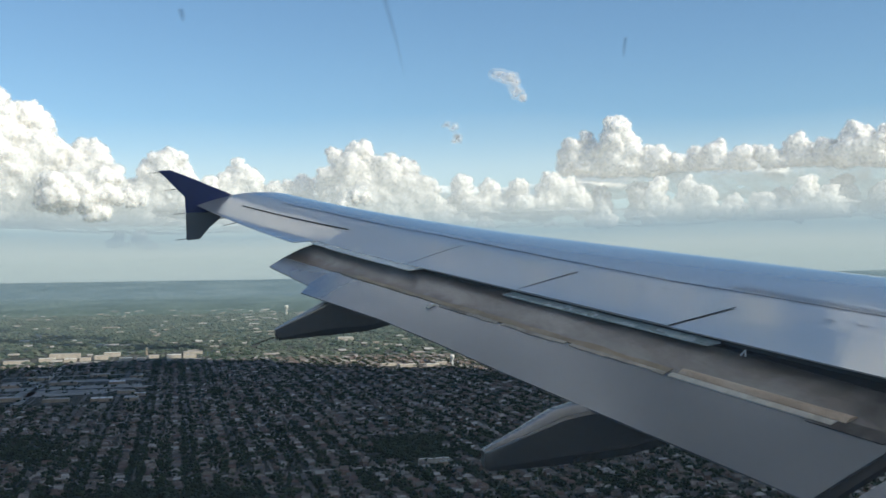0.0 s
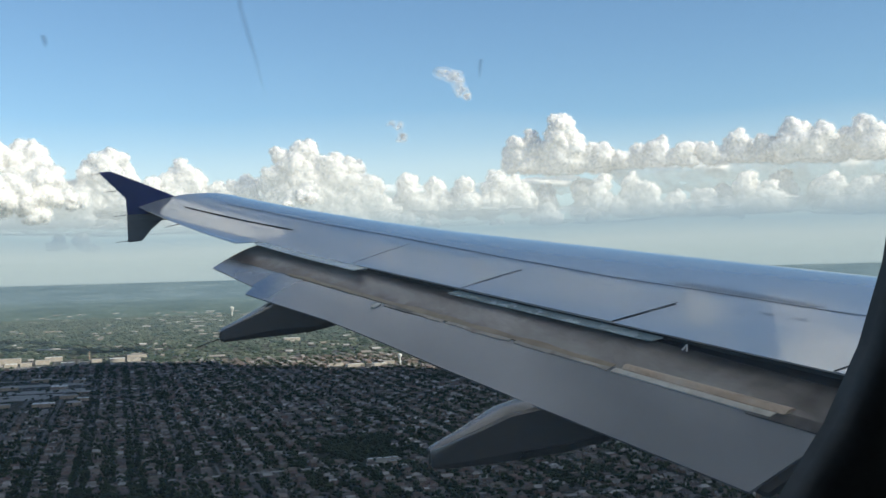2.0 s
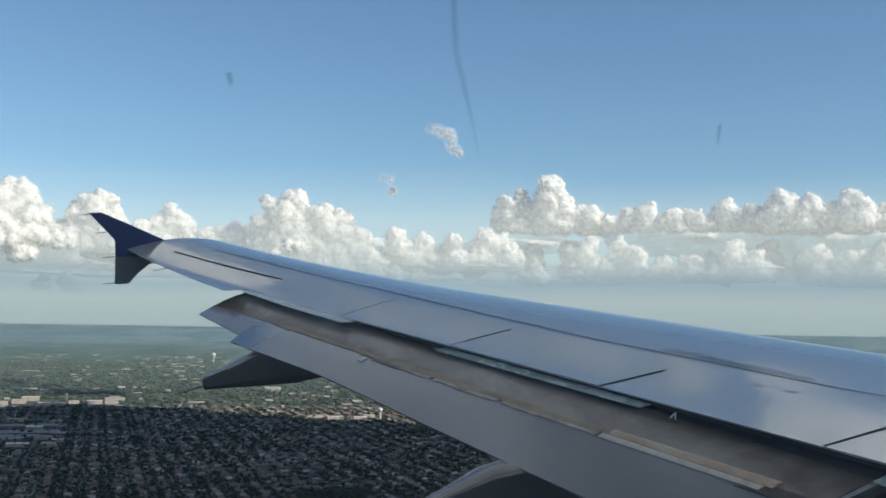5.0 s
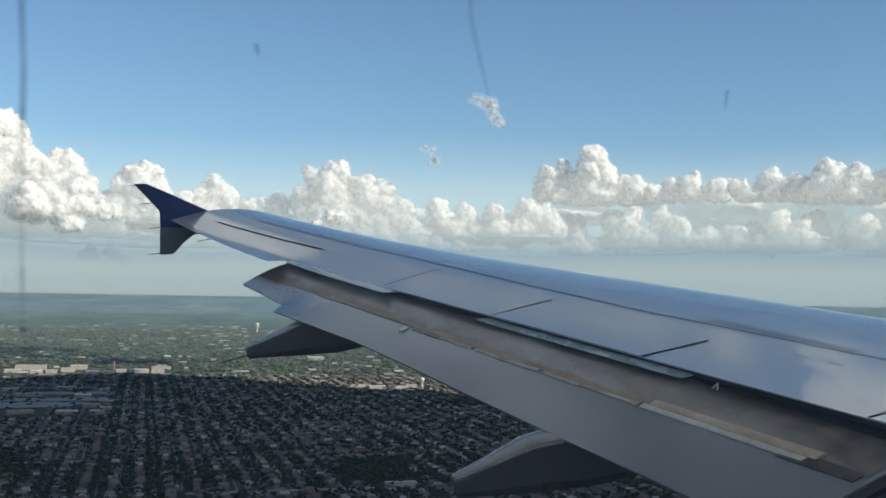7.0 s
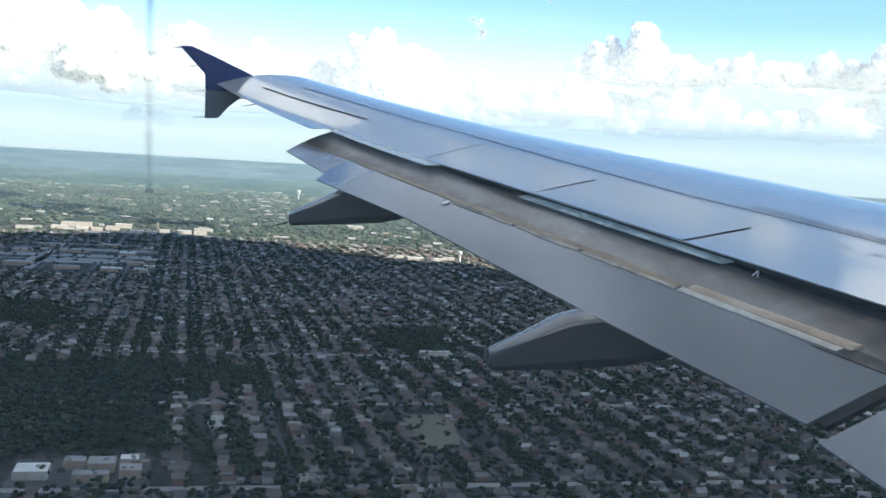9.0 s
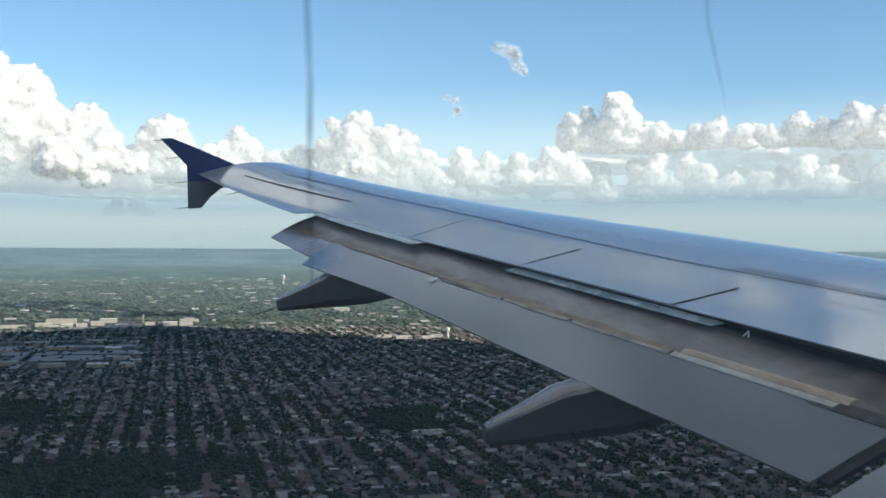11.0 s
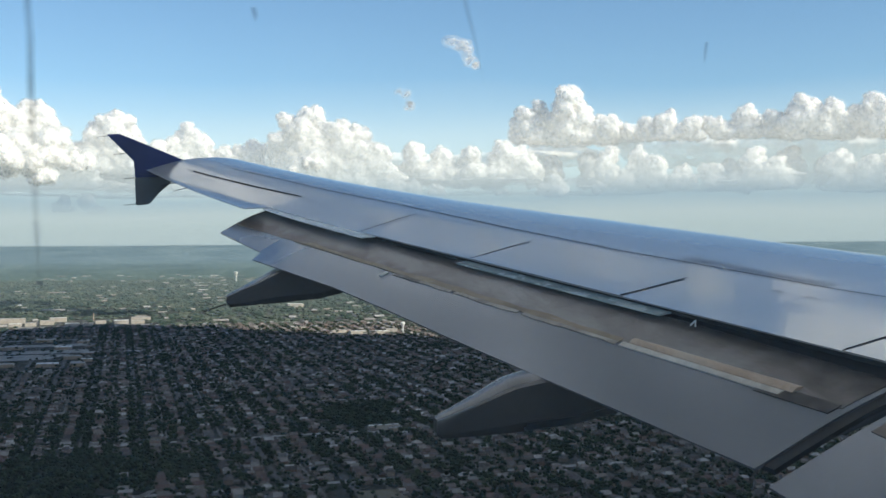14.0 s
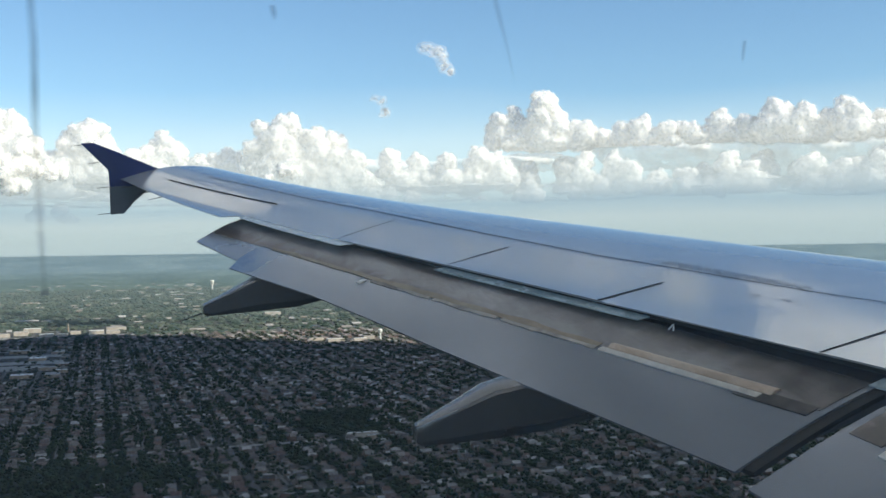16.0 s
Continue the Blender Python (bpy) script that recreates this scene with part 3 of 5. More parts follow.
# the rest of the cabin shell, plain
def box(name, lo, hi, mat):
    bm = bmesh.new()
    bmesh.ops.create_cube(bm, size=1)
    for v in bm.verts:
        v.co = Vector([lo[i] + (v.co[i] + 0.5) * (hi[i] - lo[i]) for i in range(3)])
    bmesh.ops.bevel(bm, geom=list(bm.edges), offset=0.01, segments=1, affect="EDGES")
    me = bpy.data.meshes.new(name)
    bm.to_mesh(me)
    bm.free()
    me.materials.append(mat)
    return me


for name, lo, hi, cat in (("floor", (-3.98, -1.6, -0.50), (-1.38, 2.07, -0.45), "floor"), ("ceiling", (-3.98, -1.6, 2.15), (-1.38, 2.07, 2.2), "ceiling"),
                          ("wall_aisle_low", (-3.98, -1.65, -0.45), (-1.38, -1.6, 0.48), "wall"), ("wall_aisle_high", (-3.98, -1.65, 1.32), (-1.38, -1.6, 2.15), "wall"),
                          ("wall_aisle_pier_1", (-3.98, -1.65, 0.482), (-3.75, -1.6, 1.318), "wall"), ("wall_aisle_pier_2", (-3.50, -1.65, 0.482), (-3.22, -1.6, 1.318), "wall"), ("wall_aisle_pier_3", (-2.97, -1.65, 0.482), (-2.69, -1.6, 1.318), "wall"),
                          ("wall_aisle_pier_4", (-2.44, -1.65, 0.482), (-2.16, -1.6, 1.318), "wall"), ("wall_aisle_pier_5", (-1.91, -1.65, 0.482), (-1.38, -1.6, 1.318), "wall"),
                          ("fuselage_side", (-1.36, 2.10, -1.4), (8.5, 2.25, 2.2), "wall"), ("wall_front", (-1.36, -1.6, -0.45), (-1.32, 2.07, 2.15), "wall"), ("wall_rear", (-4.04, -1.6, -0.45), (-4.0, 2.07, 2.15), "wall")):
    structure(name, box(name, lo, hi, PLASTIC), "plain grey cabin lining", cat, PLANE)


# ---- the ground: true to scale near by, drawn in towards the horizon far off ----
def warp(X, Y):
    R = np.hypot(X, Y) + 1e-6
    far = 3200 + 1650 * (1 - 1 / (1 + np.maximum(0, R - 3200) / 1650))
    k = np.where(R > 3200, far / R, 1.0)
    return X * k, Y * k, H - H * k, k


def ground_sheet(name, radii, mat):
    az = np.radians(np.arange(0, 361, 2.0))
    V, F, UVs, VW = [], [], [], []
    n = len(az)
    for r in radii:
        X, Y = r * np.cos(az), r * np.sin(az)
        a, b, z, k = warp(X, Y)
        V.append(np.stack([a, b, z], 1))
        UVs.append(np.stack([X, Y], 1))
        VW.append(np.stack([np.degrees(az), np.full(n, math.degrees(math.atan2(H, max(r, 1.0))))], 1))
    V, UVs, VW = np.concatenate(V), np.concatenate(UVs), np.concatenate(VW)
    for i in range(len(radii) - 1):
        for j in range(n - 1):
            p = i * n + j
            F += [(p, p + 1 + n, p + 1), (p, p + n, p + n + 1)]
    F = np.array(F)[:, ::-1]
    me = tri_mesh(name, V, F, mat, True)
    layer = me.uv_layers.new(name="plan")
    layer.data.foreach_set("uv", (UVs[F.ravel()] / 1000.0).astype(np.float32).ravel())
    bearing = me.uv_layers.new(name="bearing")
    bearing.data.foreach_set("uv", VW[F.ravel()].astype(np.float32).ravel())
    return me


def ground_material(name):
    """Lawns, bare soil, tree cover and pale roofs; plan coordinates in km."""
    m = material(name, (0.1, 0.1, 0.1), 0.95, 0, 0.2)
    b = m.node_tree.nodes["Principled BSDF"]
    plan = node(m, "ShaderNodeUVMap")
    plan.uv_map = "plan"
    uv = plan.outputs[0]
    n1 = node(m, "ShaderNodeTexNoise", Scale=14.0, Detail=8)
    wire(m, uv, n1.inputs["Vector"])
    n2 = node(m, "ShaderNodeTexNoise", Scale=110.0, Detail=5)
    wire(m, uv, n2.inputs["Vector"])
    cover = ramp(m, n2.outputs["Fac"], [(0.36, (0.022, 0.027, 0.023)), (0.52, (0.040, 0.043, 0.040)), (0.66, (0.078, 0.073, 0.073))])
    big = ramp(m, n1.outputs["Fac"], [(0.35, (0.75, 0.78, 0.75)), (0.65, (1.2, 1.15, 1.1))])
    col = mixed(m, 1.0, cover, big, "MULTIPLY")
    v = node(m, "ShaderNodeTexVoronoi", Scale=60.0)
    wire(m, uv, v.inputs["Vector"])
    roofs = ramp(m, v.outputs["Color"], [(0.90, (0, 0, 0)), (0.93, (1, 1, 1))])
    close = ramp(m, v.outputs["Distance"], [(0.22, (1, 1, 1)), (0.30, (0, 0, 0))])
    mask = mixed(m, 1.0, roofs, close, "MULTIPLY")
    col = mixed(m, mask, col, (0.24, 0.23, 0.22))
    wire(m, col, b.inputs["Base Color"])
    return m


LAND = ground_material("lawns_and_soil")
near_r = list(np.linspace(0, 3200, 33))
structure("ground", ground_sheet("ground", near_r + list(np.geomspace(3300, 7500, 24)), LAND), "green and grey suburban ground with lawns, soil and trees", "ground")

# beyond: the hazy rim of the land, so far that it does not shift
RIM = material("distant_land_painted_haze", (0.0, 0.0, 0.0), 1.0, 0, 0.0)
rb = RIM.node_tree.nodes["Principled BSDF"]
r_plan = node(RIM, "ShaderNodeUVMap")
r_plan.uv_map = "plan"
r_uv = r_plan.outputs[0]
r_bear = node(RIM, "ShaderNodeUVMap")
r_bear.uv_map = "bearing"
r_map = node(RIM, "ShaderNodeMapping")
r_map.inputs["Scale"].default_value = (5.0, 24.0, 1.0)
wire(RIM, r_bear.outputs[0], r_map.inputs["Vector"])
r_n = node(RIM, "ShaderNodeTexNoise", Scale=1.0, Detail=7, Roughness=0.7)
wire(RIM, r_map.outputs[0], r_n.inputs["Vector"])
r_map2 = node(RIM, "ShaderNodeMapping")
r_map2.inputs["Scale"].default_value = (0.35, 5.0, 1.0)
wire(RIM, r_bear.outputs[0], r_map2.inputs["Vector"])
r_n2 = node(RIM, "ShaderNodeTexNoise", Scale=1.0, Detail=6)
wire(RIM, r_map2.outputs[0], r_n2.inputs["Vector"])
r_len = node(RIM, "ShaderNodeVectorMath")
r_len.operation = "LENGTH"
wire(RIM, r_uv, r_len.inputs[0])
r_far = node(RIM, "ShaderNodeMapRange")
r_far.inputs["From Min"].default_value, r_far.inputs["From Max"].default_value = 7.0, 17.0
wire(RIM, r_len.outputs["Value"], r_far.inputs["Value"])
# haze painted into the glow: green near by, paler and bluer with distance
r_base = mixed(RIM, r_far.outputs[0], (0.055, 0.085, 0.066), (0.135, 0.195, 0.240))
r_var = ramp(RIM, r_n2.outputs["Fac"], [(0.36, (0.76, 0.80, 0.84)), (0.62, (1.12, 1.10, 1.06))])
r_col = mixed(RIM, 1.0, r_base, r_var, "MULTIPLY")
r_spot = ramp(RIM, r_n.outputs["Fac"], [(0.55, (0, 0, 0)), (0.66, (0.8, 0.8, 0.8))])
r_spot = mixed(RIM, 1.0, r_spot, ramp(RIM, r_n2.outputs["Fac"], [(0.43, (0, 0, 0)), (0.56, (1, 1, 1))]), "MULTIPLY")
r_col = mixed(RIM, 1.0, r_col, ramp(RIM, r_n.outputs["Fac"], [(0.36, (0.62, 0.66, 0.70)), (0.50, (1, 1, 1)), (0.62, (1.30, 1.27, 1.22))]), "MULTIPLY")
r_col = mixed(RIM, r_spot, r_col, (0.46, 0.50, 0.50))
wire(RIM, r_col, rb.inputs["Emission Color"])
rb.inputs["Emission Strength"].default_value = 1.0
structure("backdrop", ground_sheet("backdrop", list(np.geomspace(7500, 60000, 24)) + [400000], RIM), "glowing blue green land on the horizon with painted haze", "backdrop")

# ---- streets ----
ASPHALT = noisy("worn_asphalt", [(0.3, (0.055, 0.055, 0.058)), (0.7, (0.095, 0.095, 0.099))], 0.05, 6, 0.9)
CONCRETE = noisy("pale_concrete", [(0.3, (0.20, 0.195, 0.19)), (0.7, (0.33, 0.32, 0.31))], 0.06, 6, 0.9)
rng = np.random.default_rng(7)
PITCH, CROSS = 66.0, 280.0
STREET_X = [84 + PITCH * k for k in range(-13, 37)]
STREET_Y = [786 + CROSS * k for k in range(-1, 11)]


def in_view(X, Y, lo=0, hi=1e9, a0=46, a1=103):
    R = np.hypot(X, Y)
    a = np.degrees(np.arctan2(Y, X))
    return (R > lo) & (R < hi) & (a > a0) & (a < a1)


def strips(segs, width, lift):
    """Flat road strips in plan segments (x0, y0, x1, y1), cut into short lengths that follow the ground."""
    V, F = [], []
    for x0, y0, x1, y1 in segs:
        n = max(1, int(math.hypot(x1 - x0, y1 - y0) / 120))
        l = math.hypot(x1 - x0, y1 - y0)
        ox, oy = -(y1 - y0) / l * width / 2, (x1 - x0) / l * width / 2
        base = len(V)
        for i in range(n + 1):
            x, y = x0 + (x1 - x0) * i / n, y0 + (y1 - y0) * i / n
            for s in (-1, 1):
                a, b, z, k = warp(np.float64(x + s * ox), np.float64(y + s * oy))
                V.append((a, b, z + lift))
        for i in range(n):
            p = base + 2 * i
            F += [(p, p + 1, p + 3), (p, p + 3, p + 2)]
    return np.array(V), np.array(F)[:, ::-1]


segs, crossings = [], []
for x in STREET_X:
    for ya, yb in zip(STREET_Y, STREET_Y[1:]):
        if in_view(np.float64(x), np.float64((ya + yb) / 2), 500, 3600) and not (x < 80 and 880 < (ya + yb) / 2 < 1260):
            segs.append((x, ya, x, yb))
for y in STREET_Y:
    crossings.append((max(-400, -0.2 * y), y, min(2400, y * 0.95 + 100), y))
V, F = strips(segs, 8.0, 0.25)
structure("road", tri_mesh("road", V, F, ASPHALT), "grid of worn grey asphalt residential streets", "road")
V, F = strips([(s[0] + PITCH / 2, s[1], s[0] + PITCH / 2, s[3]) for s in segs if s[0] == s[2]], 3.4, 0.2)
ALLEY = noisy("stained_alley_concrete", [(0.3, (0.075, 0.072, 0.070)), (0.7, (0.15, 0.145, 0.14))], 0.09, 6, 0.9)
structure("alley", tri_mesh("alley", V, F, ALLEY), "stained concrete back alleys between the lots", "road")
V, F = strips(crossings, 11.0, 0.3)
structure("cross_road", tri_mesh("cross_road", V, F, CONCRETE), "pale concrete cross roads of the street grid", "road")
V, F = strips([(-420, 2540, 300, 2540), (-300, 2250, -300, 3000), (60, 1985, 560, 1985), (-420, 2880, 900, 2880)], 16.0, 0.3)
structure("avenue", tri_mesh("avenue", V, F, CONCRETE), "wide pale concrete avenues", "road")


def zone(X, Y):
    """0 house lots, 1 woods, 2 left clear for larger sites."""
    X, Y = X + 16 * np.sin(Y * 0.031 + 1.0) + 9 * np.sin(Y * 0.083), Y + 18 * np.sin(X * 0.027) + 8 * np.sin(X * 0.09 + 2.0)
    woods = ((X < -15) & (Y > 875) & (Y < 1262) & (X > -420)) | ((X < 95) & (Y > 1150) & (Y < 1262) & (X > -420)) | ((X > 270) & (X < 370) & (Y > 1370) & (Y < 1560)) | ((X > -420) & (X < -150) & (Y > 1530) & (Y < 1760))
    clear = ((X < -18) & (Y > 770) & (Y < 872)) | ((X > 192) & (X < 268) & (Y > 880) & (Y < 1030)) | ((X > -430) & (X < -50) & (Y > 2160) & (Y < 2930)) | ((X > -520) & (X < 90) & (Y > 3330) & (Y < 3620)) | ((X > 292) & (X < 348) & (Y > 1325) & (Y < 1370)) | ((X > 540) & (X < 760) & (Y > 2740) & (Y < 2860))
    return np.where(clear, 2, np.where(woods, 1, 0))


# ---- houses ----
ROOF_FAR = per_island("roof_shingles_mixed", [(0.070, 0.064, 0.064), (0.125, 0.110, 0.106), (0.160, 0.132, 0.124), (0.120, 0.076, 0.068), (0.112, 0.104, 0.104), (0.288, 0.272, 0.268), (0.085, 0.083, 0.090), (0.144, 0.100, 0.088), (0.36, 0.35, 0.345)], 0.85, 0.2)
WALL_FAR = per_island("house_walls_mixed", [(0.166, 0.109, 0.083), (0.269, 0.256, 0.237), (0.192, 0.141, 0.109), (0.352, 0.346, 0.333), (0.141, 0.096, 0.077), (0.230, 0.211, 0.186)], 0.85, 0.3)
ROOF_NEAR = per_object("roof_shingles", [(0.064, 0.061, 0.058), (0.109, 0.099, 0.093), (0.166, 0.154, 0.144), (0.112, 0.072, 0.060), (0.184, 0.172, 0.168), (0.077, 0.077, 0.080)])
WALL_NEAR = per_object("house_walls", [(0.166, 0.109, 0.083), (0.269, 0.256, 0.237), (0.192, 0.141, 0.109), (0.352, 0.346, 0.333), (0.230, 0.211, 0.186)])

lots = []
for x in STREET_X:
    for side in (-1, 1):
        for ya, yb in zip(STREET_Y, STREET_Y[1:]):
            y = ya + 14
            while y < yb - 12:
                lots.append((x + side * 17 + rng.normal(0, 1.6), y + rng.normal(0, 1.2), side))
                y += 11.8
lots = np.array(lots)
ok = in_view(lots[:, 0], lots[:, 1], 640, 3250) & (zone(lots[:, 0], lots[:, 1]) == 0) & (rng.random(len(lots)) < 0.84)
lots = lots[ok]
order = np.argsort(np.hypot(lots[:, 0] - 120, lots[:, 1] - 650))
lots = lots[order]
NEAR_HOUSES = 260


def house_arrays(w, d, h, rise, hip):
    """Walls and roof of a house with its ridge along x; returns two (verts, tris)."""
    a, b = w / 2, d / 2
    base = [(-a, -b, 0), (a, -b, 0), (a, b, 0), (-a, b, 0)]
    eav = [(x, y, h) for x, y, _ in base]
    inset = a * 0.45 if hip else 0.0
    rid = [(-a + inset, 0, h + rise), (a - inset, 0, h + rise)]
    wv = base + eav + rid
    wf = [(0, 1, 5), (0, 5, 4), (1, 2, 6), (1, 6, 5), (2, 3, 7), (2, 7, 6), (3, 0, 4), (3, 4, 7)]
    if not hip:
        wf += [(5, 6, 9), (7, 4, 8)]
    o = 0.5
    e = [(-a - o, -b - o, h - 0.15), (a + o, -b - o, h - 0.15), (a + o, b + o, h - 0.15), (-a - o, b + o, h - 0.15)]
    r = [(-a - (0 if hip else o) + inset, 0, h + rise + 0.12), (a + (0 if hip else o) - inset, 0, h + rise + 0.12)]
    rv = e + r
    rf = [(0, 1, 5), (0, 5, 4), (2, 3, 4), (2, 4, 5)] + ([(1, 2, 5), (3, 0, 4)] if hip else [])
    # the roof's underside, a hand's width lower
    rv2 = [(x, y, z - 0.2) for x, y, z in rv]
    rf2 = [tuple(i + 6 for i in reversed(f)) for f in rf]
    rim_f = [(0, 6, 7), (0, 7, 1), (2, 8, 9), (2, 9, 3)]
    return (np.array(wv, float), np.array(wf)), (np.array(rv + rv2, float), np.array(rf + rf2 + rim_f))


KINDS = [house_arrays(10.5, 7.0, 4.0, 2.8, False), house_arrays(9.5, 7.5, 5.2, 2.4, True), house_arrays(11, 6.5, 3.2, 2.6, False), house_arrays(8.5, 7.0, 5.6, 3.0, False)]
prototypes = []
for k, ((wv, wf), (rv, rf)) in enumerate(KINDS):
    prototypes.append((tri_mesh("house_wall", wv, wf, WALL_NEAR), tri_mesh("roof", rv, rf, ROOF_NEAR)))
CHIMNEY = box("chimney", (-3.0, 0.7, 4.0), (-2.3, 1.3, 7.6), noisy("brick_red", [(0.3, (0.2, 0.1, 0.08)), (0.7, (0.3, 0.17, 0.13))], 2.0))
PORCH = box("porch", (4.9, -2.2, 0), (7.4, 2.2, 2.6), noisy("porch_paint", [(0.3, (0.4, 0.39, 0.37)), (0.7, (0.55, 0.54, 0.52))], 1.0))
HOUSE_LABELS = ["gabled suburban house with shingle roof among trees", "hipped suburban house with shingle roof among trees", "low gabled house with a front porch on a tree-lined street", "tall narrow gabled house on a tree-lined street"]
for i, (x, y, side) in enumerate(lots[:NEAR_HOUSES]):
    k = int(rng.integers(4))
    ob = thing("house", HOUSE_LABELS[k], "house", "houses along the streets", pose(x, y, 0, 0, 0, (180 if side > 0 else 0) + rng.normal(0, 1.5)))
    piece("house_wall", prototypes[k][0], ob)
    rf = piece("roof", prototypes[k][1], ob)
    if i % 2 == 0:
        piece("chimney", CHIMNEY, rf)
    if k == 2:
        piece("porch", PORCH, ob)


def scatter(template, place, scale, turn):
    """Copies one template's triangles to many places; returns joined arrays in world space."""
    tv, tf = template
    n = len(place)
    c, s = np.cos(turn), np.sin(turn)
    v = tv[None] * scale[:, None, :]
    x = v[..., 0] * c[:, None] - v[..., 1] * s[:, None]
    y = v[..., 0] * s[:, None] + v[..., 1] * c[:, None]
    X, Y, Z, K = warp(place[:, 0], place[:, 1])
    out = np.stack([x * K[:, None] + X[:, None], y * K[:, None] + Y[:, None], v[..., 2] * K[:, None] + Z[:, None]], -1)
    f = tf[None] + (np.arange(n) * len(tv))[:, None, None]
    return out.reshape(-1, 3), f.reshape(-1, 3)


def joined(parts):
    V, F, n = [], [], 0
    for v, f in parts:
        V.append(v)
        F.append(f + n)
        n += len(v)
    return np.concatenate(V), np.concatenate(F)


rest = lots[NEAR_HOUSES:]
kind = rng.integers(4, size=len(rest))
walls, roofs = [], []
for k in range(4):
    p = rest[kind == k]
    turn = np.where(p[:, 2] > 0, np.pi, 0) + rng.normal(0, 0.04, len(p))
    sc = np.stack([rng.uniform(0.85, 1.2, len(p)), rng.uniform(0.85, 1.15, len(p)), rng.uniform(0.9, 1.1, len(p))], 1)
    walls.append(scatter(KINDS[k][0], p[:, :2], sc, turn))
    roofs.append(scatter(KINDS[k][1], p[:, :2], sc, turn))
# garages on the alleys
gar = lots[rng.random(len(lots)) < 0.5]
gp = np.stack([gar[:, 0] + gar[:, 2] * 8.5, gar[:, 1] + 2.5], 1)
gk = house_arrays(6, 6, 2.5, 1.5, False)
one = np.ones((len(gp), 3))
walls.append(scatter(gk[0], gp, one, np.zeros(len(gp))))
roofs.append(scatter(gk[1], gp, one, np.zeros(len(gp))))
tagged(new("houses_beyond", tri_mesh("houses_beyond", *joined(walls), WALL_FAR)), "many small brick and siding houses of a suburb", "houses", "", "stuff")
tagged(new("roofs_beyond", tri_mesh("roofs_beyond", *joined(roofs), ROOF_FAR)), "grey and brown shingle roofs of a suburb", "roofs", "", "stuff")


# ---- larger buildings ----
WHITE_ROOF = noisy("white_membrane_roof", [(0.3, (0.62, 0.62, 0.60)), (0.7, (0.80, 0.80, 0.78))], 0.08, 6, 0.7)
GREY_ROOF = noisy("gravel_roof", [(0.3, (0.26, 0.255, 0.25)), (0.7, (0.40, 0.39, 0.38))], 0.08, 6, 0.9)
PALE_WALL = noisy("pale_block_wall", [(0.3, (0.34, 0.30, 0.26)), (0.7, (0.50, 0.46, 0.40))], 0.1, 6, 0.8)
BRICK_WALL = noisy("tan_brick_wall", [(0.3, (0.28, 0.21, 0.16)), (0.7, (0.40, 0.32, 0.25))], 0.1, 6, 0.85)


def store(x, y, w, d, h, roof, wall, label, units=2):
    X, Y, Z, K = (float(q) for q in warp(np.float64(x), np.float64(y)))
    ob = thing("flat_roofed_building", label, "building", "flat-roofed buildings", Matrix.Translation((X, Y, Z)) @ Matrix.Scale(K, 4))
    piece("building_wall", box("building_wall", (-w / 2, -d / 2, -1), (w / 2, d / 2, h), wall), ob)
    rf = piece("roof", box("roof", (-w / 2 + 0.4, -d / 2 + 0.4, h - 0.1), (w / 2 - 0.4, d / 2 - 0.4, h + 0.25), roof), ob)
    par = box("parapet", (-w / 2 - 0.1, -d / 2 - 0.1, h - 0.3), (w / 2 + 0.1, -d / 2 + 0.35, h + 0.8), wall)
    piece("parapet", par, ob)
    r = random.Random(int(x * 7 + y))
    for i in range(units):
        ux, uy = r.uniform(-0.35, 0.35) * w, r.uniform(-0.3, 0.3) * d
        piece("rooftop_unit", box("rooftop_unit", (ux - 1.5, uy - 1.2, h + 0.2), (ux + 1.5, uy + 1.2, h + 2.0), GREY_ROOF), rf)
    return ob


LBL_W = "flat white-roofed commercial building beside a road"
LBL_G = "flat grey gravel-roofed commercial building beside a road"
for x, y, w, d, h, white in ((-104, 823, 24, 26, 6, 1), (-76, 846, 16, 18, 6, 0), (-56, 838, 20, 22, 7, 0), (-62, 812, 26, 14, 5, 0), (-36, 850, 14, 16, 6, 1), (-34, 822, 16, 20, 6, 0), (94, 800, 13, 7, 4, 1),
                             (322, 1350, 40, 10, 6, 1), (334, 1330, 20, 14, 5, 0)):
    store(x, y, w, d, h, WHITE_ROOF if white else GREY_ROOF, PALE_WALL if white else BRICK_WALL, LBL_W if white else LBL_G)
for x, y, w, d, h, white in ((-450, 3385, 70, 40, 8, 0), (-370, 3440, 46, 34, 9, 1), (-300, 3400, 34, 40, 8, 1), (-258, 3405, 30, 30, 10, 0), (-215, 3460, 40, 40, 12, 0), (-190, 3580, 50, 40, 12, 1), (-140, 3370, 40, 36, 8, 1), (-95, 3375, 26, 30, 7, 0), (-60, 3440, 30, 30, 9, 0), (0, 3420, 44, 44, 10, 1), (48, 3415, 40, 36, 8, 0), (60, 3560, 60, 40, 9, 0),
                             (-330, 3560, 90, 40, 14, 0), (600, 2790, 44, 24, 8, 1), (660, 2760, 36, 22, 9, 1), (700, 2830, 30, 22, 8, 0), (560, 2850, 40, 20, 7, 0), (640, 4110, 60, 40, 10, 1), (480, 3000, 40, 20, 7, 0)):
    store(x, y, w, d, h, WHITE_ROOF if white else GREY_ROOF, PALE_WALL, LBL_W if white else LBL_G, 1)
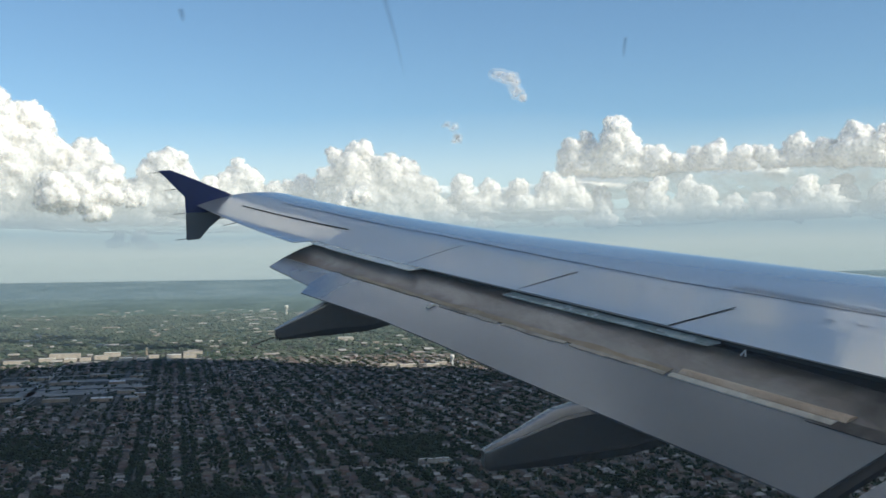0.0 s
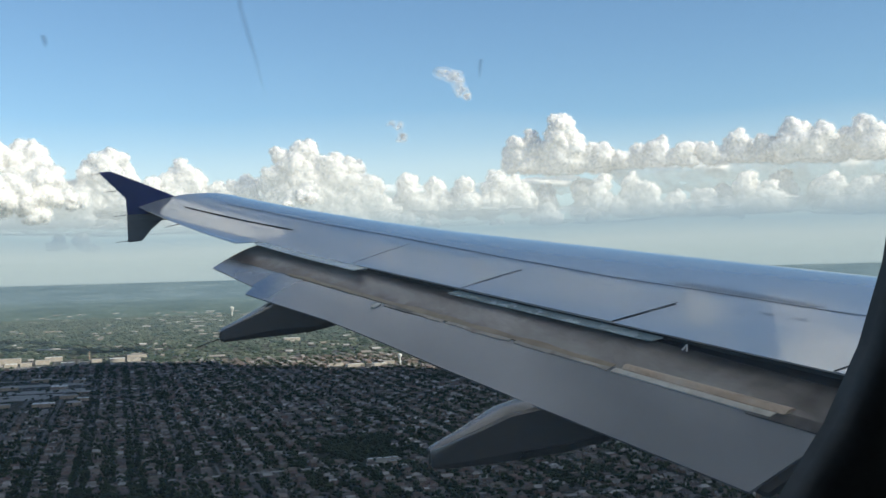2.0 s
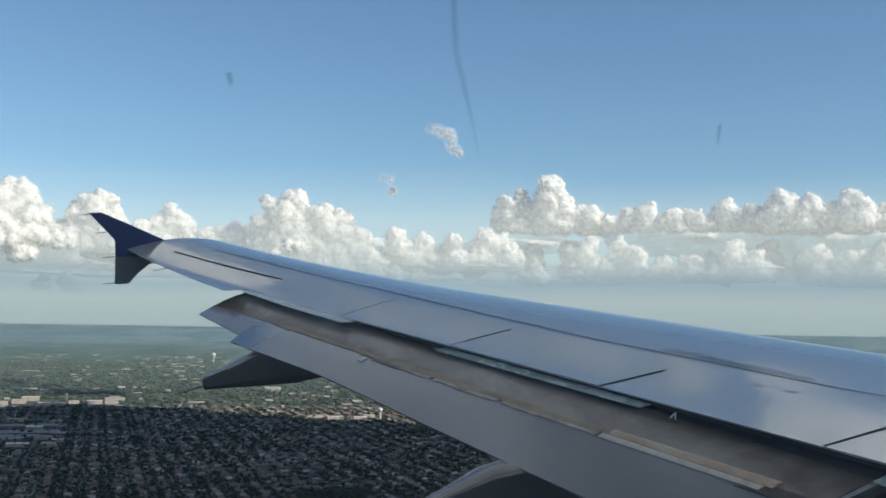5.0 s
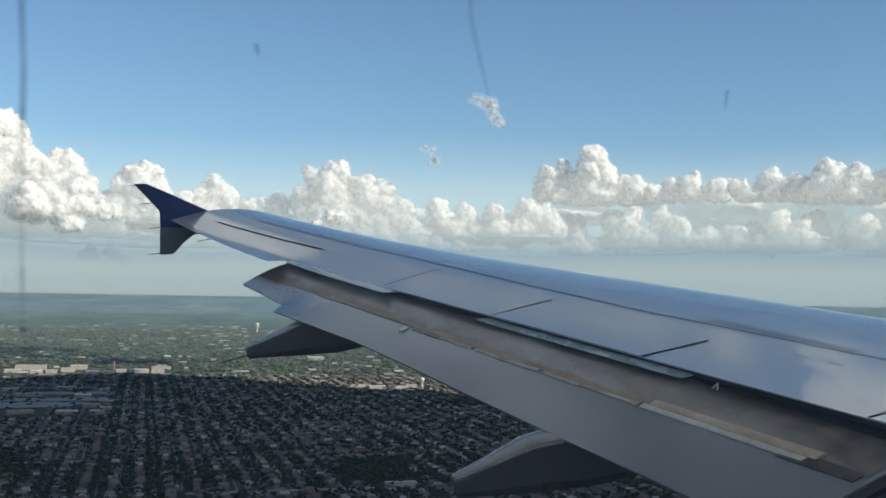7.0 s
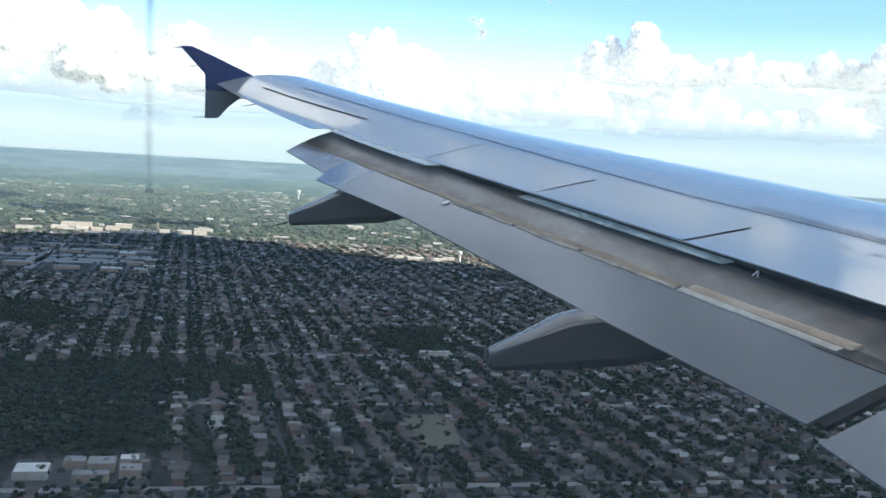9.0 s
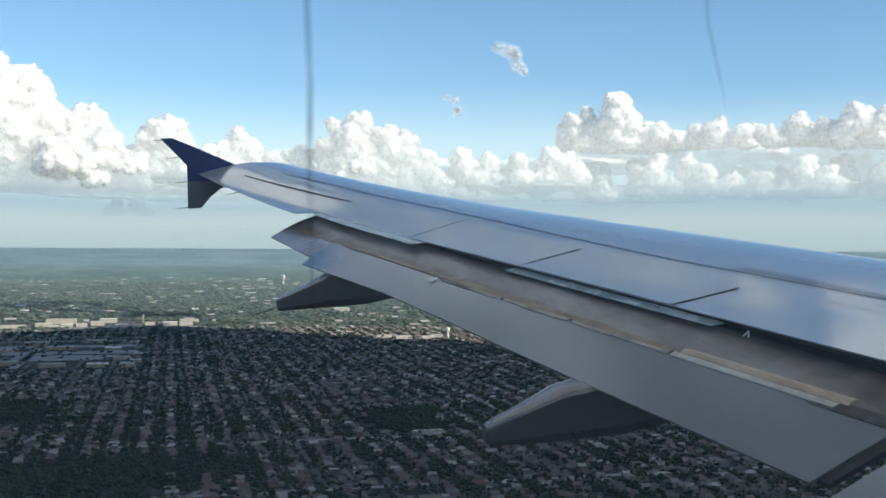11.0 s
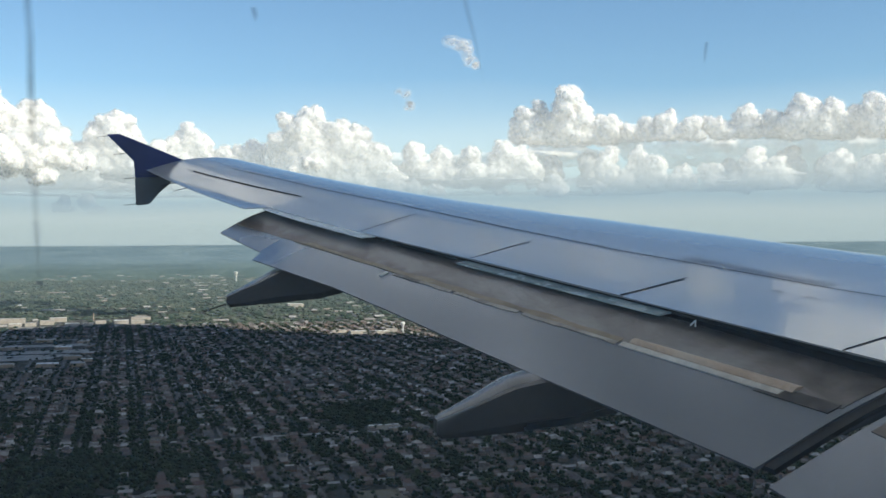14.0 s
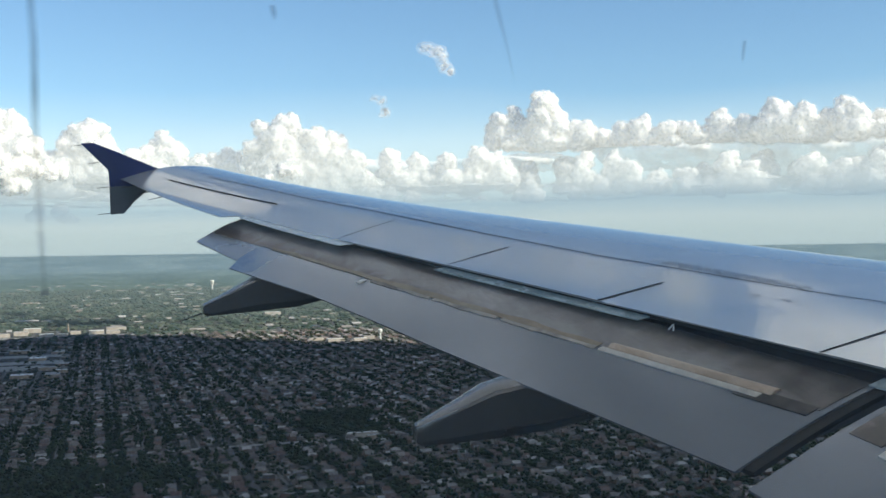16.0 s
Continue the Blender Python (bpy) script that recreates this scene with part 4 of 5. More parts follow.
for x, y, w, d, h, white in ((-142, 2265, 42, 36, 6, 1), (-85, 2262, 28, 50, 6, 0), (-70, 2340, 24, 24, 5, 1), (-100, 2400, 36, 30, 6, 0), (-230, 2280, 50, 30, 6, 0), (-330, 2330, 54, 40, 7, 0), (-70, 2470, 32, 40, 6, 0),
                             (-360, 2620, 40, 36, 6, 0), (-250, 2660, 60, 40, 6, 0), (-130, 2640, 36, 50, 5, 1), (-320, 2800, 50, 44, 6, 0), (-180, 2840, 46, 44, 6, 0), (-90, 2790, 30, 50, 5, 0)):
    store(x, y, w, d, h, WHITE_ROOF if white else GREY_ROOF, BRICK_WALL, LBL_W if white else LBL_G, 2)


def flat_site(name, pts, mat, lift, label, cat):
    V = []
    for x, y in pts:
        a, b, z, k = warp(np.float64(x), np.float64(y))
        V.append((float(a), float(b), float(z) + lift))
    me = mesh_of(name, V, [tuple(range(len(V)))], mat)
    structure(name, me, label, cat)


SAND = noisy("dry_grass_and_sand", [(0.3, (0.10, 0.10, 0.065)), (0.7, (0.19, 0.165, 0.12))], 0.03, 6, 0.95)
GRASS = noisy("mown_grass", [(0.3, (0.035, 0.06, 0.02)), (0.7, (0.06, 0.095, 0.035))], 0.03, 6, 0.95)
flat_site("playing_field", [(200, 886), (240, 884), (262, 1020), (214, 1022), (206, 960)], SAND, 0.3, "bare sandy playing field", "field")
flat_site("parking_lot_1", [(-330, 2390), (-150, 2400), (-110, 2500), (-330, 2520)], CONCRETE, 0.3, "pale concrete parking lot", "parking lot")
flat_site("parking_lot_4", [(-410, 2545), (-70, 2550), (-75, 2610), (-405, 2600)], CONCRETE, 0.3, "pale concrete parking lot", "parking lot")
flat_site("parking_lot_5", [(-400, 2690), (-75, 2700), (-90, 2765), (-380, 2760)], CONCRETE, 0.3, "pale concrete parking lot", "parking lot")
flat_site("parking_lot_2", [(-120, 775), (-20, 775), (-20, 868), (-120, 868)], ASPHALT, 0.22, "dark asphalt parking lot", "parking lot")
flat_site("parking_lot_3", [(-480, 3320), (90, 3320), (90, 3370), (-480, 3370)], CONCRETE, 0.35, "pale concrete parking lot", "parking lot")
flat_site("meadow", [(-170, 940), (-110, 930), (-90, 1010), (-150, 1040)], GRASS, 0.3, "mown grass clearing in the woods", "meadow")
flat_site("lane", [(-14, 1020), (50, 1140), (56, 1137), (-6, 1016)], CONCRETE, 0.3, "pale curved lane among houses", "road")


# ---- towers ----
def lathe(name, profile, mat, n=16):
    rws = [[(r * math.cos(2 * math.pi * j / n), r * math.sin(2 * math.pi * j / n), z) for j in range(n)] for r, z in profile]
    return grid_mesh(name, rws, mat, True, True)


TOWER_WHITE = noisy("tower_white_paint", [(0.3, (0.66, 0.66, 0.64)), (0.7, (0.80, 0.80, 0.78))], 0.2, 4, 0.5)
for x, y, s in ((707, 6964, 1.7), (723, 2792, 0.75)):
    X, Y, Z, K = (float(q) for q in warp(np.float64(x), np.float64(y)))
    tw = thing("water_tower", "white painted water tower above the trees", "water tower", "water towers", Matrix.Translation((X, Y, Z)) @ Matrix.Scale(K * s, 4))
    piece("tower_leg", lathe("tower_leg", [(4.5, -1), (3.2, 3), (3.0, 22), (4.0, 26)], TOWER_WHITE), tw)
    piece("tank", lathe("tank", [(3.9, 24), (6.5, 27), (8.0, 31), (7.6, 35), (5.0, 38), (0.5, 39.5)], TOWER_WHITE), tw)
X, Y, Z, K = (float(q) for q in warp(np.float64(-84), np.float64(3560)))
st = thing("smokestack", "tall tan brick smokestack beside warehouses", "chimney", m=Matrix.Translation((X, Y, Z)) @ Matrix.Scale(K, 4))
piece("shaft", lathe("shaft", [(2.4, -1), (2.2, 6), (1.7, 24), (1.9, 25), (1.9, 26)], BRICK_WALL), st)

# ---- trees ----
def blob(sub, seed, rough=0.22):
    bm = bmesh.new()
    bmesh.ops.create_icosphere(bm, subdivisions=sub + 0, radius=1.0)
    r = np.random.default_rng(seed)
    v = np.array([p.co[:] for p in bm.verts])
    bm.verts.index_update()
    f = np.array([[q.index for q in t.verts] for t in bm.faces])
    bm.free()
    return v * (1 + r.normal(0, rough, (len(v), 1))), f


def crown(seed, clumps, sub):
    """A crown of overlapping uneven clumps on a unit tree one metre high and one wide."""
    r = np.random.default_rng(seed)
    parts = []
    for i in range(clumps):
        v, f = blob(sub, seed * 31 + i)
        a, h = r.uniform(0, 6.28), r.uniform(0.38, 0.86)
        spread = 0.30 * math.sqrt(max(0.05, 1 - ((h - 0.5) / 0.5) ** 2)) * (clumps > 1)
        s = r.uniform(0.16, 0.27) if clumps > 1 else 0.42
        c = np.array([math.cos(a) * spread, math.sin(a) * spread, h if clumps > 1 else 0.55])
        parts.append((v * s * np.array([1, 1, 0.9]) + c, f))
    return joined(parts)


def foliage(name, dark, mid_c, light):
    m = material(name, mid_c, 0.9, 0, 0.2)
    b = m.node_tree.nodes["Principled BSDF"]
    g = node(m, "ShaderNodeNewGeometry")
    col = ramp(m, g.outputs["Random Per Island"], [(0.1, dark), (0.5, mid_c), (0.9, light)])
    n = node(m, "ShaderNodeTexNoise", Scale=0.5, Detail=3)
    wire(m, coords(m), n.inputs["Vector"])
    k = ramp(m, n.outputs["Fac"], [(0.3, (0.6, 0.6, 0.6)), (0.7, (1.25, 1.25, 1.2))])
    wire(m, mixed(m, 1.0, col, k, "MULTIPLY"), b.inputs["Base Color"])
    return m


LEAF = foliage("summer_leaves", (0.016, 0.027, 0.019), (0.027, 0.043, 0.028), (0.048, 0.063, 0.038))
BARK = noisy("bark", [(0.3, (0.06, 0.05, 0.04)), (0.7, (0.12, 0.10, 0.08))], 2.0, 5, 0.95)


def spots(n, lo, hi, keep):
    """Random plan points in the view's sector, thinned by keep(x, y)."""
    a = np.radians(rng.uniform(46, 103, n))
    r = np.sqrt(rng.uniform(lo ** 2, hi ** 2, n))
    p = np.stack([r * np.cos(a), r * np.sin(a)], 1)
    return p[keep(p[:, 0], p[:, 1])]


sx = np.array(STREET_X)


def street_gap(X):
    return np.abs(X[:, None] - sx[None]).min(1)


def near_keep(X, Y):
    z = zone(X, Y)
    gap = street_gap(X)
    w = np.where(gap < 3.0, 0.25, np.where(gap < 10.5, 1.0, np.where(gap < 22, 0.24, 0.52)))
    w = w + (0.50 - w) * np.clip((Y - 1000) / 1800, 0, 0.75)
    w = np.where(np.abs((Y - 786 + CROSS / 2) % CROSS - CROSS / 2) < 9, 0.06, w)
    patchy = 0.62 + 0.38 * np.sin(X * 0.021 + 1.3 * np.sin(Y * 0.013)) * np.sin(Y * 0.017 + X * 0.008)
    w = np.where(z == 1, 0.7, np.where(z == 2, 0.05, w * patchy))
    return rng.random(len(X)) < w


def far_keep(X, Y):
    z = zone(X, Y)
    return (rng.random(len(X)) < np.where(z == 2, 0.03, 0.8))


def forest(pts, templates, wid, hgt):
    out = []
    which = rng.integers(len(templates), size=len(pts))
    for k, t in enumerate(templates):
        p = pts[which == k]
        w = rng.uniform(wid[0], wid[1], len(p))
        sc = np.stack([w, w, rng.uniform(hgt[0], hgt[1], len(p))], 1)
        out.append(scatter(t, p, sc, rng.uniform(0, 6.28, len(p))))
    return joined(out)


# the nearest trees one by one
near_tpl = []
for k in range(4):
    v, f = crown(50 + k, 15, 1)
    trunk = []
    for j in range(3):
        a = 2.1 * j + k
        trunk.append([[(math.cos(a) * s * 0.14 * t + math.cos(q) * w, math.sin(a) * s * 0.14 * t + math.sin(q) * w, z) for q in (0, 1.57, 3.14, 4.71)] for z, w, s, t in ((-0.02, 0.028, 0, 0), (0.30, 0.020, 0.2, 1), (0.62, 0.008, 1, 1))])
    vs, fs = [], []
    for rws in trunk:
        base = len(vs)
        vs += [p for r in rws for p in r]
        for i in range(2):
            for j in range(4):
                fs.append((base + i * 4 + j, base + i * 4 + (j + 1) % 4, base + (i + 1) * 4 + (j + 1) % 4, base + (i + 1) * 4 + j))
    near_tpl.append((mesh_of("trunk", vs, fs, BARK), tri_mesh("crown", v, f, LEAF)))
pts = spots(33000, 640, 1650, near_keep)
pts = pts[np.argsort(np.hypot(pts[:, 0] - 150, pts[:, 1] - 640))]
NEAR_TREES = 200
for x, y in pts[:NEAR_TREES]:
    k = int(rng.integers(4))
    w, h = rng.uniform(6, 10), rng.uniform(7, 12)
    tr = thing("tree", "leafy green broadleaf tree beside houses", "tree", "trees along the streets", Matrix.Translation((x, y, 0)) @ Matrix.Rotation(rng.uniform(0, 6.28), 4, "Z") @ Matrix.Diagonal((w, w, h, 1)))
    piece("trunk", near_tpl[k][0], tr)
    piece("crown", near_tpl[k][1], tr)
V, F = forest(pts[NEAR_TREES:], [crown(70 + k, 3, 1) for k in range(6)], (7, 12.5), (6, 11))
tagged(new("street_trees", tri_mesh("street_trees", V, F, LEAF)), "dense leafy green trees between houses", "trees", "", "stuff")
pts = spots(46000, 1650, 3150, near_keep)
V, F = forest(pts, [crown(90 + k, 3, 0) for k in range(6)], (8.5, 15), (6.5, 11))
tagged(new("suburb_trees", tri_mesh("suburb_trees", V, F, LEAF)), "dense leafy green trees over a suburb", "trees", "", "stuff")
pts = spots(30000, 3150, 7600, far_keep)
V, F = forest(pts, [blob(0, 200 + k, 0.2) for k in range(4)], (8, 16), (5, 9))
# paler and bluer than the near leaves: haze put into the colour
FAR_LEAF = foliage("distant_leaves_hazed", (0.024, 0.042, 0.034), (0.052, 0.074, 0.058), (0.100, 0.116, 0.092))
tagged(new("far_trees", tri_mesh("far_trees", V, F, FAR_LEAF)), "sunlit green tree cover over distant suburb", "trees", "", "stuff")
# distant pale roofs between the trees
pts = spots(520, 3250, 8600, lambda X, Y: rng.random(len(X)) < 0.9)
bx = house_arrays(1, 1, 0.85, 0.12, False)
sc = np.stack([rng.uniform(6, 18, len(pts)) * (1 + 1.5 * (rng.random(len(pts)) < 0.12)), rng.uniform(9, 18, len(pts)), rng.uniform(6, 11, len(pts))], 1)
a1, a2 = scatter(bx[0], pts, sc, np.zeros(len(pts))), scatter(bx[1], pts, sc * np.array([1, 1, 1]), np.zeros(len(pts)))
PALE_FAR = per_island("distant_pale_buildings", [(0.306, 0.281, 0.255), (0.204, 0.187, 0.178), (0.383, 0.374, 0.365), (0.238, 0.204, 0.170), (0.468, 0.459, 0.442)], 0.8, 0.05)
tagged(new("distant_buildings", tri_mesh("distant_buildings", *joined([a1, a2]), PALE_FAR)), "pale flat buildings scattered in distant trees", "buildings", "", "stuff")

# ---- clouds ----
CLOUD = bpy.data.materials.new("cloud_white")
CLOUD.use_nodes = True
cn = CLOUD.node_tree
cn.nodes.clear()
c_out, c_df, c_tr, c_m2 = (cn.nodes.new(k) for k in ("ShaderNodeOutputMaterial", "ShaderNodeBsdfPrincipled", "ShaderNodeBsdfTransparent", "ShaderNodeMixShader"))
c_df.inputs["Base Color"].default_value = (0.985, 0.95, 0.90, 1)
c_df.inputs["Roughness"].default_value = 1.0
c_df.inputs["Specular IOR Level"].default_value = 0.0
c_df.inputs["Subsurface Weight"].default_value = 1.0
c_df.inputs["Subsurface Radius"].default_value = (1.0, 1.0, 1.0)
c_df.inputs["Subsurface Scale"].default_value = 70.0
c_geo = cn.nodes.new("ShaderNodeNewGeometry")
c_sep = cn.nodes.new("ShaderNodeSeparateXYZ")
cn.links.new(c_geo.outputs["Position"], c_sep.inputs[0])
c_noise = cn.nodes.new("ShaderNodeTexNoise")
c_noise.inputs["Scale"].default_value, c_noise.inputs["Detail"].default_value = 0.012, 5
cn.links.new(c_geo.outputs["Position"], c_noise.inputs["Vector"])
c_h = cn.nodes.new("ShaderNodeMath")
c_h.operation = "MULTIPLY_ADD"
c_h.inputs[1].default_value = 140.0
cn.links.new(c_noise.outputs["Fac"], c_h.inputs[0])
cn.links.new(c_sep.outputs["Z"], c_h.inputs[2])
c_rng = cn.nodes.new("ShaderNodeMapRange")
c_rng.inputs["From Min"].default_value, c_rng.inputs["From Max"].default_value = H + 70 + 90, H + 70 + 190
cn.links.new(c_h.outputs[0], c_rng.inputs["Value"])
c_rng.inputs["To Max"].default_value = 1.0
cn.links.new(c_rng.outputs[0], c_m2.inputs[0])
cn.links.new(c_tr.outputs[0], c_m2.inputs[1])
c_tl, c_m3 = cn.nodes.new("ShaderNodeBsdfTranslucent"), cn.nodes.new("ShaderNodeMixShader")
c_tl.inputs["Color"].default_value = (0.95, 0.95, 0.95, 1)
c_m3.inputs[0].default_value = 0.34
cn.links.new(c_df.outputs[0], c_m3.inputs[1])
cn.links.new(c_tl.outputs[0], c_m3.inputs[2])
cn.links.new(c_m3.outputs[0], c_m2.inputs[2])
cn.links.new(c_m2.outputs[0], c_out.inputs["Surface"])
c_bump = cn.nodes.new("ShaderNodeBump")
c_bump.inputs["Strength"].default_value, c_bump.inputs["Distance"].default_value = 0.25, 6.0
c_bn = cn.nodes.new("ShaderNodeTexNoise")
c_bn.inputs["Scale"].default_value, c_bn.inputs["Detail"].default_value = 0.05, 6
cn.links.new(c_geo.outputs["Position"], c_bn.inputs["Vector"])
cn.links.new(c_bn.outputs["Fac"], c_bump.inputs["Height"])
cn.links.new(c_bump.outputs[0], c_df.inputs["Normal"])

ICO = {}
for sub in (1, 2, 3):
    ICO[sub] = blob(sub, 1, 0.0)


def puff(c, r, sub, squash=0.85, rough=0.30):
    """A ball of cloud with a knobbly skin."""
    v, f = ICO[sub]
    p = v * r
    out = np.empty_like(p)
    for i, q in enumerate(p):
        w = Vector(q) + Vector(c)
        n1 = noise.turbulence(w * (0.9 / r), 3, True) * 0.8
        n2 = noise.noise(w * 0.03)
        out[i] = q * (1 + rough * (n1 - 0.55) + 0.1 * n2)
    out[:, 2] *= squash
    return out + np.array(c), f


def sky_point(az, el, dist):
    a = radians(az + 1.0)
    return np.array([dist * math.cos(a), dist * math.sin(a), H + dist * math.tan(radians(el))])


BILLOW = bpy.data.textures.new("billow", "CLOUDS")
BILLOW.noise_scale, BILLOW.noise_depth, BILLOW.noise_type = 42.0, 3, "HARD_NOISE"
SWELL = bpy.data.textures.new("swell", "CLOUDS")
SWELL.noise_scale, SWELL.noise_depth = 130.0, 1
FINE_BILLOW = bpy.data.textures.new("fine_billow", "CLOUDS")
FINE_BILLOW.noise_scale, FINE_BILLOW.noise_depth, FINE_BILLOW.noise_type = 17.0, 3, "HARD_NOISE"


FRINGE = bpy.data.materials.new("cloud_fringe")
FRINGE.use_nodes = True
fn = FRINGE.node_tree
fn.nodes.clear()
f_out, f_df, f_tr, f_mx, f_geo, f_n, f_r = (fn.nodes.new(k) for k in ("ShaderNodeOutputMaterial", "ShaderNodeBsdfDiffuse", "ShaderNodeBsdfTransparent", "ShaderNodeMixShader", "ShaderNodeNewGeometry", "ShaderNodeTexNoise", "ShaderNodeMapRange"))
f_df.inputs["Color"].default_value = (0.93, 0.925, 0.91, 1)
f_n.inputs["Scale"].default_value, f_n.inputs["Detail"].default_value, f_n.inputs["Roughness"].default_value = 0.055, 6, 0.65
f_r.inputs["From Min"].default_value, f_r.inputs["From Max"].default_value, f_r.inputs["To Max"].default_value = 0.42, 0.66, 0.45
fn.links.new(f_geo.outputs["Position"], f_n.inputs["Vector"])
fn.links.new(f_n.outputs["Fac"], f_r.inputs["Value"])
fn.links.new(f_r.outputs[0], f_mx.inputs[0])
fn.links.new(f_tr.outputs[0], f_mx.inputs[1])
fn.links.new(f_df.outputs[0], f_mx.inputs[2])
fn.links.new(f_mx.outputs[0], f_out.inputs["Surface"])


def cumulus(towers, base, dist, label, seed):
    """towers: (azimuth, top elevation, half width) in degrees, as seen from the aircraft.
    Each is a heap of lobes that bear smaller heads, and those smaller ones, merged into one billowing skin over a flat base."""
    r = random.Random(seed)
    parts = []
    deg = dist * math.pi / 180

    def ball(a, e, q, dd):
        v0, f0 = ICO[2] if q > 0.28 else ICO[1]
        c = sky_point(a, e, dist + dd * deg)
        parts.append((v0 * q * deg * np.array([1, 1, r.uniform(0.8, 1.0)]) + c, f0))

    def heads(a, e, q, dd, top_el, depth):
        """Smaller heads on the upper and near side of a lobe."""
        for i in range(11 if depth == 0 else 7):
            t, k = r.uniform(-0.5, 3.64), r.uniform(0.25, 1.0)
            p = q * r.uniform(0.26, 0.50)
            ca, ce = a + math.cos(t) * k * q * 0.92, e + math.sin(t) * k * q * 0.90
            cd = dd - math.sqrt(max(0.0, 1 - k * k)) * q * 0.92
            ce = min(ce, top_el - p * 0.85)
            if ce < base + p * 0.3:
                continue
            ball(ca, ce, p, cd)
            if depth == 0 and p > 0.12:
                heads(ca, ce, p, cd, top_el, 1)

    for az, topel, hw in towers:
        tall = max(0.2, topel - base)
        q = min(hw * 0.85, tall * 0.55)
        e = topel - q
        level = 0
        while True:
            spread = hw * (0.15 + 0.35 * level)
            for i in range(1 + level):
                a = az + r.uniform(-1, 1) * spread
                p, dd = q * r.uniform(0.75, 1.0), r.uniform(-0.5, 0.3) * hw
                ball(a, e + r.uniform(-0.2, 0.0) * q, p, dd)
                heads(a, e, p, dd, topel, 0)
            if e - q * 0.6 < base:
                break
            e -= q * r.uniform(0.7, 0.95)
            e = max(e, base + q * 0.25)
            level = min(level + 1, 3)
            if e <= base + q * 0.26:
                q *= 0.8
                if level == 3:
                    break
    V, F = joined(parts)
    # the base is flat: what hangs below it is pressed up
    floor_z = H + dist * math.tan(radians(base))
    V[:, 2] = np.where(V[:, 2] < floor_z, floor_z + (V[:, 2] - floor_z) * 0.25, V[:, 2])
    ob = thing("cloud", label, "cloud", "clouds over the horizon")
    for nm, mat, voxel, grow in (("cloud_body", CLOUD, 5.0, 0.0), ("cloud_fringe", FRINGE, 8.0, 7.0)):
        sk = piece(nm, tri_mesh(nm, V, F, mat, True), ob)
        m1 = sk.modifiers.new("merge", "REMESH")
        m1.mode, m1.voxel_size, m1.use_smooth_shade = "VOXEL", voxel, True
        sm = sk.modifiers.new("soften", "SMOOTH")
        sm.factor, sm.iterations = 0.5, 2
        for tex, k in ((SWELL, 18.0), (BILLOW, 13.0), (FINE_BILLOW, 7.0)):
            d = sk.modifiers.new("billows", "DISPLACE")
            d.texture, d.texture_coords, d.strength, d.mid_level = tex, "GLOBAL", k, 0.4
        if grow:
            d = sk.modifiers.new("grow", "DISPLACE")
            d.strength, d.mid_level = grow, 0.0
    return ob


cumulus([(99.4, 10.9, 2.03), (98.0, 10.1, 1.74), (96.5, 9.4, 1.39), (95.6, 9.1, 0.87), (94.0, 7.4, 1.51), (92.8, 7.2, 0.72), (101.4, 7.6, 1.74), (103.1, 6.4, 1.74), (96.9, 6.9, 1.74)], 3.0, 4640, "towering white cumulus cloud with knobbly sunlit top", 1)
cumulus([(94.2, 5.6, 1.51), (92.2, 6.1, 1.3), (96.1, 4.5, 1.45), (97.3, 4.3, 1.45), (94.8, 3.8, 1.16), (93.6, 4.0, 0.81), (99.4, 4.6, 1.74), (90.8, 4.9, 1.16)], 3.0, 4560, "lower white cumulus heads before a tower of cloud", 2)
cumulus([(89.3, 7.0, 1.1), (90.2, 6.5, 0.7), (88.3, 6.2, 0.72), (91.3, 5.5, 1.16), (87.2, 5.4, 1.16)], 3.7, 4700, "white cumulus cloud in a long bank", 3)
cumulus([(85.7, 6.4, 0.81), (84.8, 5.8, 0.7), (83.7, 5.2, 0.87), (82.7, 5.5, 1.16), (82.1, 4.6, 0.72), (86.4, 5.7, 0.7)], 3.6, 4750, "small white cumulus cloud in a long bank", 4)
cumulus([(80.4, 6.9, 0.7), (79.3, 7.3, 0.99), (78.1, 6.6, 1.04), (76.9, 6.3, 0.87), (75.9, 5.4, 0.93), (77.3, 4.9, 1.59), (79.6, 5.2, 1.45), (74.9, 3.7, 0.99), (73.8, 3.4, 0.7)], 2.2, 4600, "tall white cumulus cloud with warm sunlit flank", 5)
cumulus([(73.8, 5.4, 0.7), (72.3, 5.3, 0.75), (70.8, 5.2, 0.64), (69.2, 5.6, 0.7), (68.2, 5.2, 0.75), (67.4, 4.3, 0.81), (70.5, 4.4, 1.45), (72.6, 3.9, 1.16), (69.2, 4.2, 1.16)], 3.1, 4700, "low ragged white cumulus cloud in a long bank", 6)
cumulus([(69.0, 3.0, 0.64), (66.3, 3.6, 0.99), (66.9, 3.3, 0.75), (72.6, 3.3, 0.7), (64.0, 3.4, 0.58)], 2.5, 4620, "low ragged white cumulus cloud in a long bank", 7)
cumulus([(68.0, 7.2, 0.58), (67.0, 7.6, 0.81), (65.6, 8.2, 0.99), (64.9, 7.2, 0.99), (63.5, 6.7, 0.99), (66.1, 6.7, 1.16)], 5.2, 4800, "white cumulus head with a grey shaded side", 8)
cumulus([(62.6, 6.3, 0.75), (61.6, 6.7, 0.52), (60.4, 7.0, 0.93), (59.2, 6.5, 0.81), (57.9, 6.6, 0.75), (56.5, 7.1, 0.93), (55.2, 6.8, 0.75)], 5.3, 4800, "long white cumulus cloud with flat grey underside", 9)
cumulus([(53.7, 7.6, 1.04), (52.3, 7.2, 1.22), (50.5, 7.3, 1.45), (48.6, 6.9, 1.45), (46.4, 7.0, 1.74), (44.4, 6.6, 1.74)], 5.2, 4780, "long white cumulus cloud with flat grey underside", 10)
